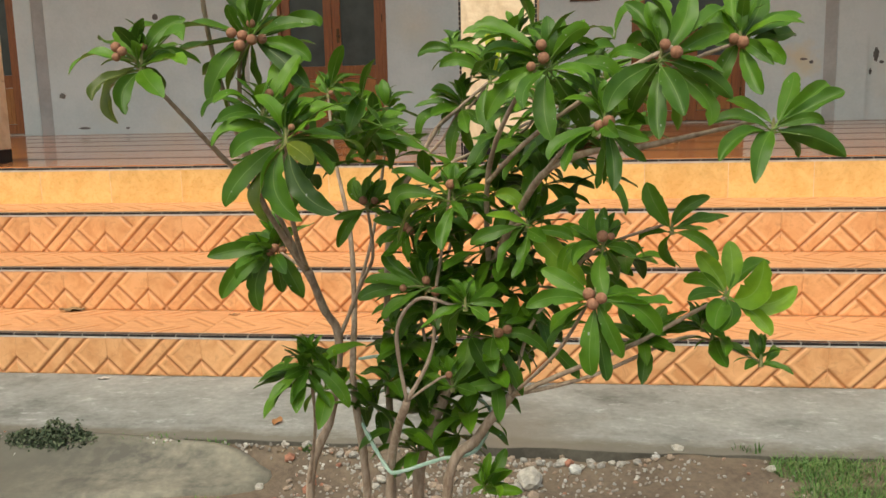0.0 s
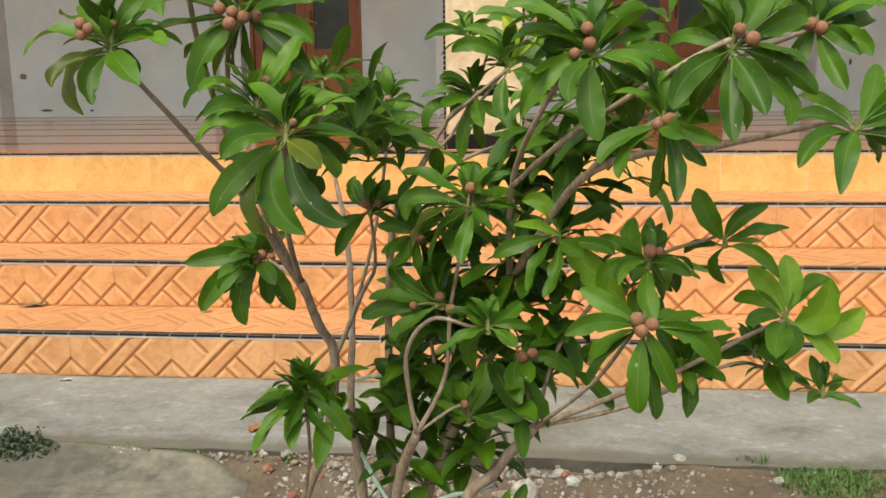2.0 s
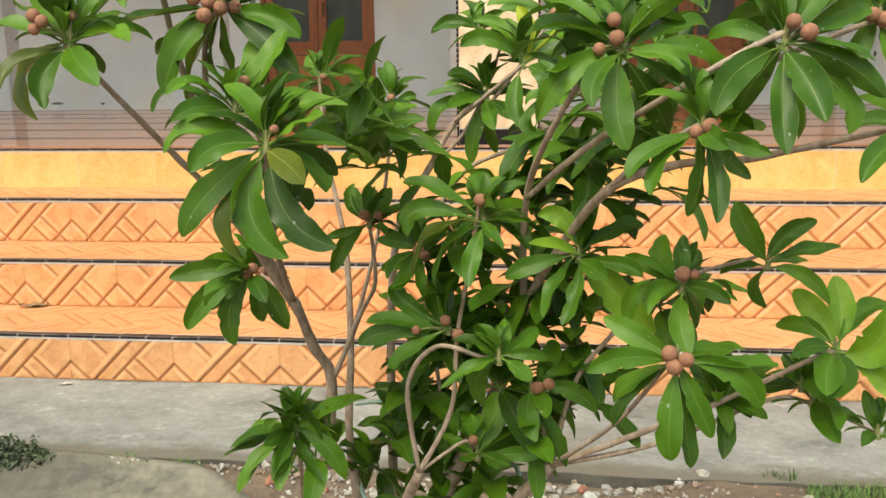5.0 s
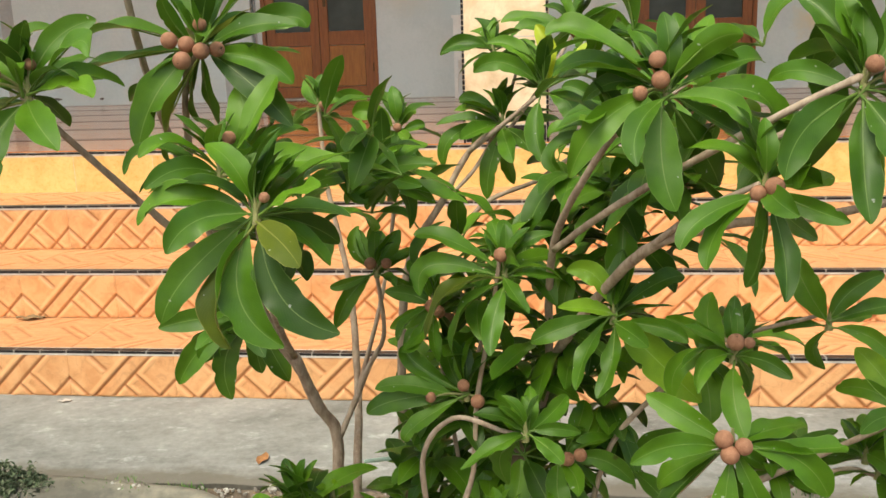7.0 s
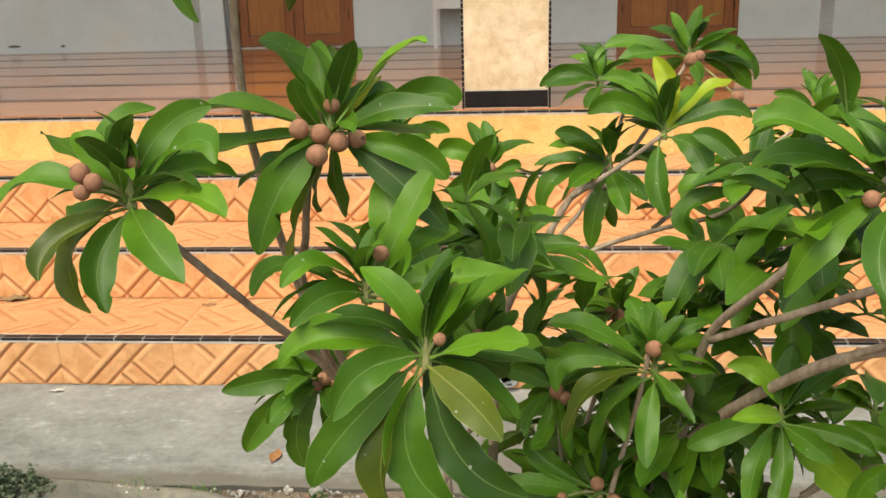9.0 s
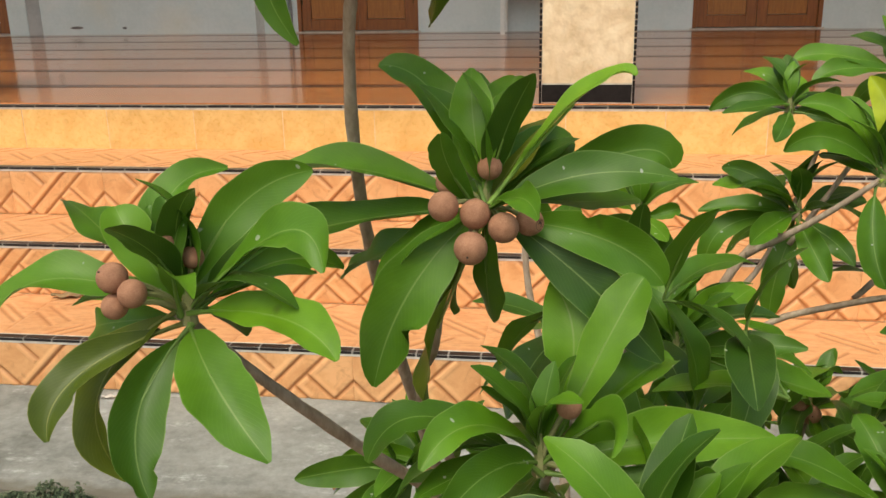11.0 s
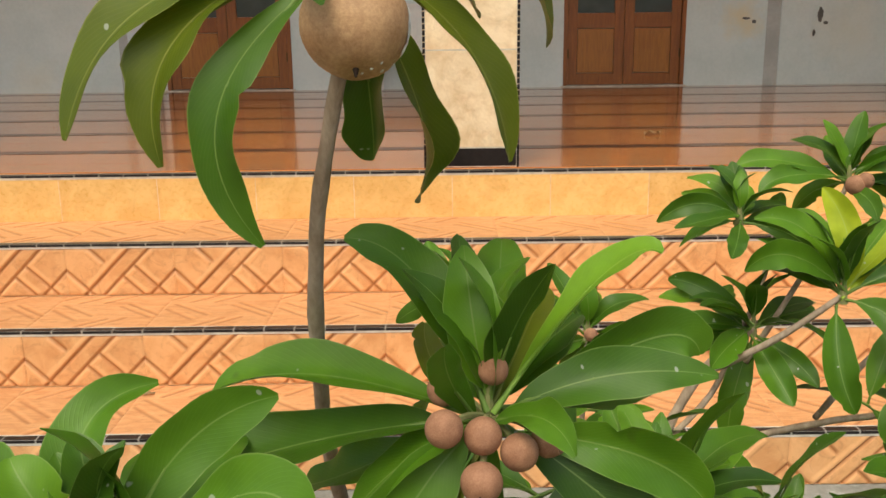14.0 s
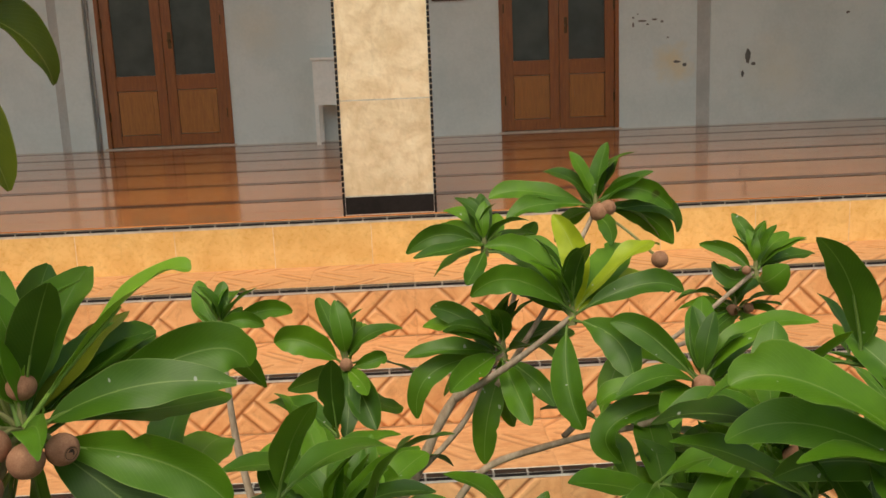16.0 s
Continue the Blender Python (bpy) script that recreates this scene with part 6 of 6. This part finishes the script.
cluster((1.369, -2.120, 1.374), [(-97, -13, -53, -64, -8, -7, 23, -37), (-63, -17, -71, -54, -13, -27, 24, -38), (-31, -21, -93, -43, -17, -45, 20, -30), (-7, -58, -15, -15, -31, -4, 15, -23), (3, 37, -77, 4, 13, -49, 21, -46), (18, 33, -85, 22, 12, -52, 23, 88), (55, 22, -73, 38, 11, -28, 23, 47), (71, 44, -31, 54, 23, -3, 23, 44), (44, 51, -17, 28, 24, -2, 17, 55)],
        [(1, -15, -22, 36)], (-1, -2, -6, -7, -8), 0, 1.0, [(74, 51, 16, 50, 25, 18, 22, 33), (39, 60, 38, 26, 27, 18, 19, 43), (13, 62, 43, 11, 28, 20, 18, 12), (-17, 64, 48, -3, 29, 21, 19, -21), (-1, -52, 8, -2, -27, 18, 14, -71), (-65, 61, 29, -29, 28, 17, 22, 5), (-71, 55, -2, -32, 24, -3, 21, -33), (-46, 65, 49, -19, 31, 30, 22, 19)])
cluster((1.720, -1.930, 0.455), [(32, 29, 66), (65, 4, 2), (26, -58, 13), (11, 4, 64), (-1, -56, 33), (-26, -8, -10), (46, -18, 42)],
        [], (), 7, 0.95)
cluster((1.674, -1.761, 0.925), [(-59, 53, 8), (-16, 77, 15), (46, 64, -14), (-29, -73, -13), (3, -73, -34), (53, -21, -28), (-72, -1, -12)],
        [(-1, -12, 3, 18), (-11, -9, 8, 13), (-73, -45, -75, 20), (-57, -44, -75, 17)], (), 7, 0.95)
cluster((1.543, -1.860, 1.020), [(-29, 24, 68), (-18, 87, 32), (50, 19, 46), (-38, -61, 62), (28, -62, 67), (-70, 51, 39), (62, 6, 15)],
        [], (), 7, 0.95)
cluster((1.808, -1.800, 0.984), [(-37, 31, 50), (-82, 28, 25), (34, 75, 22), (-42, 53, 51), (-2, 75, 40), (43, -8, 18), (-69, -36, 34)],
        [], (), 7, 0.95)
cluster((1.877, -1.790, 1.002), [(-26, -53, 54), (-28, 13, 6), (67, 35, 26), (44, 30, 60), (-10, 78, 13), (25, -71, 27), (-45, 66, -1)],
        [(13, -10, 22, 23), (25, -14, 26, 18), (2, -12, 6, 17)], (), 7, 0.95)
cluster((1.532, -1.940, 1.055), [(57, 67, 33, 20, 30, 18, 27, 46), (-18, 65, 56, -12, 30, 30, 23, -18), (33, -45, 3, 10, -29, -4, 25, 60), (-51, -61, -3, -27, -32, 6, 21, -58), (77, 4, -30, 39, -2, -8, 21, 73), (-44, 46, 7, -25, 19, 1, 18, -57), (13, -55, -21, 1, -32, -10, 26, 20), (-50, 52, 30, -35, 22, 15, 19, -29)],
        [], (), 2, 0.95, [(-64, 39, -4, -27, 19, 6, 18, -39), (-17, -52, 2, -1, -31, -10, 26, -83), (83, -22, 15, 40, -15, 13, 21, 53), (64, -41, -8, 36, -24, -4, 18, 72), (-18, 59, 55, -8, 28, 35, 22, -5), (107, 11, -34, 67, 1, -18, 27, 24), (59, 60, 30, 36, 31, 25, 21, 23)])
cluster((1.596, -1.905, 0.897), [(-36, 50, 39, -12, 25, 27, 28, -34), (-63, 39, 6, -26, 19, 7, 21, -70), (-52, -12, -18, -21, -10, -4, 21, -77), (-26, -60, -39, -10, -36, -30, 18, -16), (19, 38, -65, 17, 18, -32, 18, -74), (24, 52, 0, 13, 23, -6, 16, 68), (11, -56, -50, 3, -33, -27, 18, -28)],
        [(0, -9, 2, 16), (9, -12, -4, 14)], (), 2, 0.95, [(-26, 55, 28, -15, 25, 13, 20, -30), (-33, -57, -25, -25, -32, -9, 17, 5), (31, 59, 31, 16, 27, 14, 20, 30), (-23, -58, -32, -7, -34, -20, 17, 5)])
cluster((1.742, -1.950, 0.728), [(83, 1, -22, 44, -1, 8, 24, 69), (8, -60, -47, -3, -34, -23, 29, 5), (20, -52, -20, 16, -28, -8, 22, 25), (47, -11, -93, 27, -11, -46, 25, 33), (58, 25, -76, 41, 13, -38, 24, 34), (26, 64, 43, 17, 31, 24, 28, 27), (-31, 46, 1, -12, 22, 3, 18, -51), (85, 36, 8, 44, 20, 18, 23, 6)],
        [(8, -12, 8, 16), (22, -14, 14, 15)], (), 0, 0.95)
cluster((1.475, -1.950, 0.679), [(-22, 25, 18, -11, 11, 9, 9, -27), (10, -17, 27, 5, -13, 18, 8, -46), (-10, -23, 16, -2, -15, 12, 9, 84)],
        [], (0, 101, 102), 0, 0.95)

# inner foliage, dense below
irng = random.Random(77)
inner_me = []
for k in range(9):
    bm = leaf_bm(Vector((0.085, 0, 0)), Vector((0.0425, 0.002 * (k % 3 - 1), (0.008, 0.013, 0.018, 0.005)[k % 4])), (0.025, 0.027, 0.030)[k % 3], Vector((0, 0, 1)), 0.25, 0.02, 500 + k, 12, 2)
    me = bpy.data.meshes.new("inner_leaf")
    bm.to_mesh(me)
    bm.free()
    inner_me.append(me)
fol = bmesh.new()


CLUMPS = [
    ((1.625, -1.86, 0.963), 0.08),
    ((1.684, -1.86, 0.856), 0.08),
    ((1.731, -1.86, 0.949), 0.08),
    ((1.778, -1.86, 1.001), 0.08),
    ((1.814, -1.86, 0.886), 0.08),
    ((1.766, -1.86, 0.835), 0.08),
    ((1.572, -1.86, 0.914), 0.08),
    ((1.628, -1.86, 0.879), 0.08),
    ((1.823, -1.86, 0.957), 0.08),
    ((1.694, -1.86, 0.965), 0.08),
    ((1.741, -1.75, 1.046), 0.08),
    ((1.806, -1.75, 1.01), 0.08),
    ((1.665, -1.75, 0.957), 0.08),
    ((1.52, -1.75, 1.044), 0.08),
    ((1.847, -1.75, 1.047), 0.08),
    ((1.559, -2.03, 1.108), 0.08),
    ((1.512, -2.03, 1.126), 0.08),
    ((1.587, -2.03, 1.067), 0.08),
    ((1.533, -2.03, 1.05), 0.08),
    ((1.458, -2.03, 1.121), 0.08),
    ((1.766, -2.05, 1.16), 0.08),
    ((1.809, -2.05, 1.191), 0.08),
    ((1.862, -2.05, 1.158), 0.08),
    ((1.9, -2.05, 1.115), 0.08),
    ((1.836, -2.05, 1.127), 0.08),
    ((1.923, -2.05, 1.182), 0.08),
    ((1.788, -2.05, 1.117), 0.08),
    ((1.848, -2.05, 1.061), 0.08),
    ((1.965, -2.05, 1.145), 0.08),
    ((1.828, -1.9, 1.096), 0.08),
    ((1.891, -1.9, 1.07), 0.08),
    ((1.797, -1.9, 1.032), 0.08),
    ((1.685, -1.9, 0.813), 0.08),
    ((1.645, -1.9, 0.869), 0.08),
    ((1.739, -1.9, 0.871), 0.08),
    ((1.583, -1.8, 0.665), 0.08),
    ((1.513, -1.8, 0.545), 0.08),
    ((1.659, -1.8, 0.742), 0.08),
    ((1.62, -1.8, 0.587), 0.08),
    ((1.558, -1.86, 0.531), 0.08),
    ((1.619, -1.86, 0.574), 0.08),
    ((1.508, -1.86, 0.566), 0.08),
    ((1.55, -1.86, 0.614), 0.08),
    ((1.688, -1.86, 0.555), 0.08),
    ((1.597, -1.86, 0.49), 0.08),
    ((1.459, -1.86, 0.601), 0.08),
    ((1.454, -1.98, 0.675), 0.08),
    ((1.43, -1.98, 0.67), 0.08),
    ((1.467, -1.98, 0.642), 0.08),
    ((1.312, -1.735, 0.822), 0.08),
    ((1.294, -1.735, 0.8), 0.08),
    ((1.918, -1.78, 1.04), 0.08),
    ((1.957, -1.78, 1.008), 0.08),
    ((1.939, -1.78, 1.097), 0.08),
]


def scatter(c, n, length, rng, low, high, first=0.0, last=6.283):
    for _ in range(n):
        a = rng.uniform(first, last)
        k = length / 0.085 * rng.uniform(0.75, 1.05)
        m = Matrix.LocRotScale(c, Euler((rng.uniform(-0.4, 0.4), rng.uniform(low, high), a)), (k, k, k))
        start = len(fol.verts)
        fol.from_mesh(rng.choice(inner_me))
        fol.verts.ensure_lookup_table()
        for v in fol.verts[start:]:
            v.co = m @ v.co - TREE


for c in [(1.778, -1.8, 0.823), (1.82, -1.8, 0.797), (1.86, -1.8, 0.823), (1.915, -1.8, 0.8), (1.758, -1.8, 0.766), (1.961, -1.8, 0.823), (1.70, -1.88, 0.80), (1.76, -1.88, 0.84), (1.80, -1.86, 0.76),
          (1.66, -1.86, 0.72), (1.72, -1.84, 0.66), (1.62, -1.88, 0.76), (1.78, -1.84, 0.70)]:
    scatter(Vector(c), 8, 0.095, irng, -0.5, 0.9)
for c in INNER:
    scatter(Vector(c), 9 if c[2] < 0.85 else 5, 0.098, irng, -0.7, 0.9)
for c, size in CLUMPS:
    scatter(Vector(c), 4 if c[2] < 0.85 else 2, size * 1.15, irng, -0.35, 0.8)
    scatter(Vector(c), 2 if c[2] < 0.85 else 1, size, irng, -1.3, -0.6)
for c, mean, n in FILL:
    scatter(c, n + 1 if n else 0, mean * 0.92, irng, -0.6, 0.6, *((-0.45, 3.6) if n < 6 else (-3.14, 3.14)))
    if n:
        scatter(c + Vector((0, 0, 0.006)), 6, mean * 0.72, irng, -1.4, -0.75, -0.3 if n < 3 else -3.1, 3.3)
for f in fol.faces:
    f.smooth = True
inner = tagged(obj("inner_foliage", fol, LEAF, tree), kind="stuff")
# tones kept darker: the shade inside the crown put into the colour
inner.color = (0, 0, 0, 0.75)

# raffia tied round the stems
tagged(obj("raffia_tie", tube([(1.470, -1.80, 0.56), (1.504, -1.86, 0.527), (1.553, -1.925, 0.488), (1.575, -1.935, 0.484), (1.640, -1.90, 0.494), (1.700, -1.87, 0.500), (1.722, -1.80, 0.545), (1.66, -1.74, 0.56), (1.55, -1.74, 0.57), (1.470, -1.80, 0.56)], [0.0032] * 10, 6, 0.2, trng), STRING), "pale green raffia string tied round the stems", "string")
tagged(obj("raffia_tie", tube([(1.47, -1.75, 0.625), (1.53, -1.755, 0.637), (1.60, -1.75, 0.652)], [0.0028] * 3, 6, 0.2, trng), STRING), "pale green raffia string stretched between stems", "string")
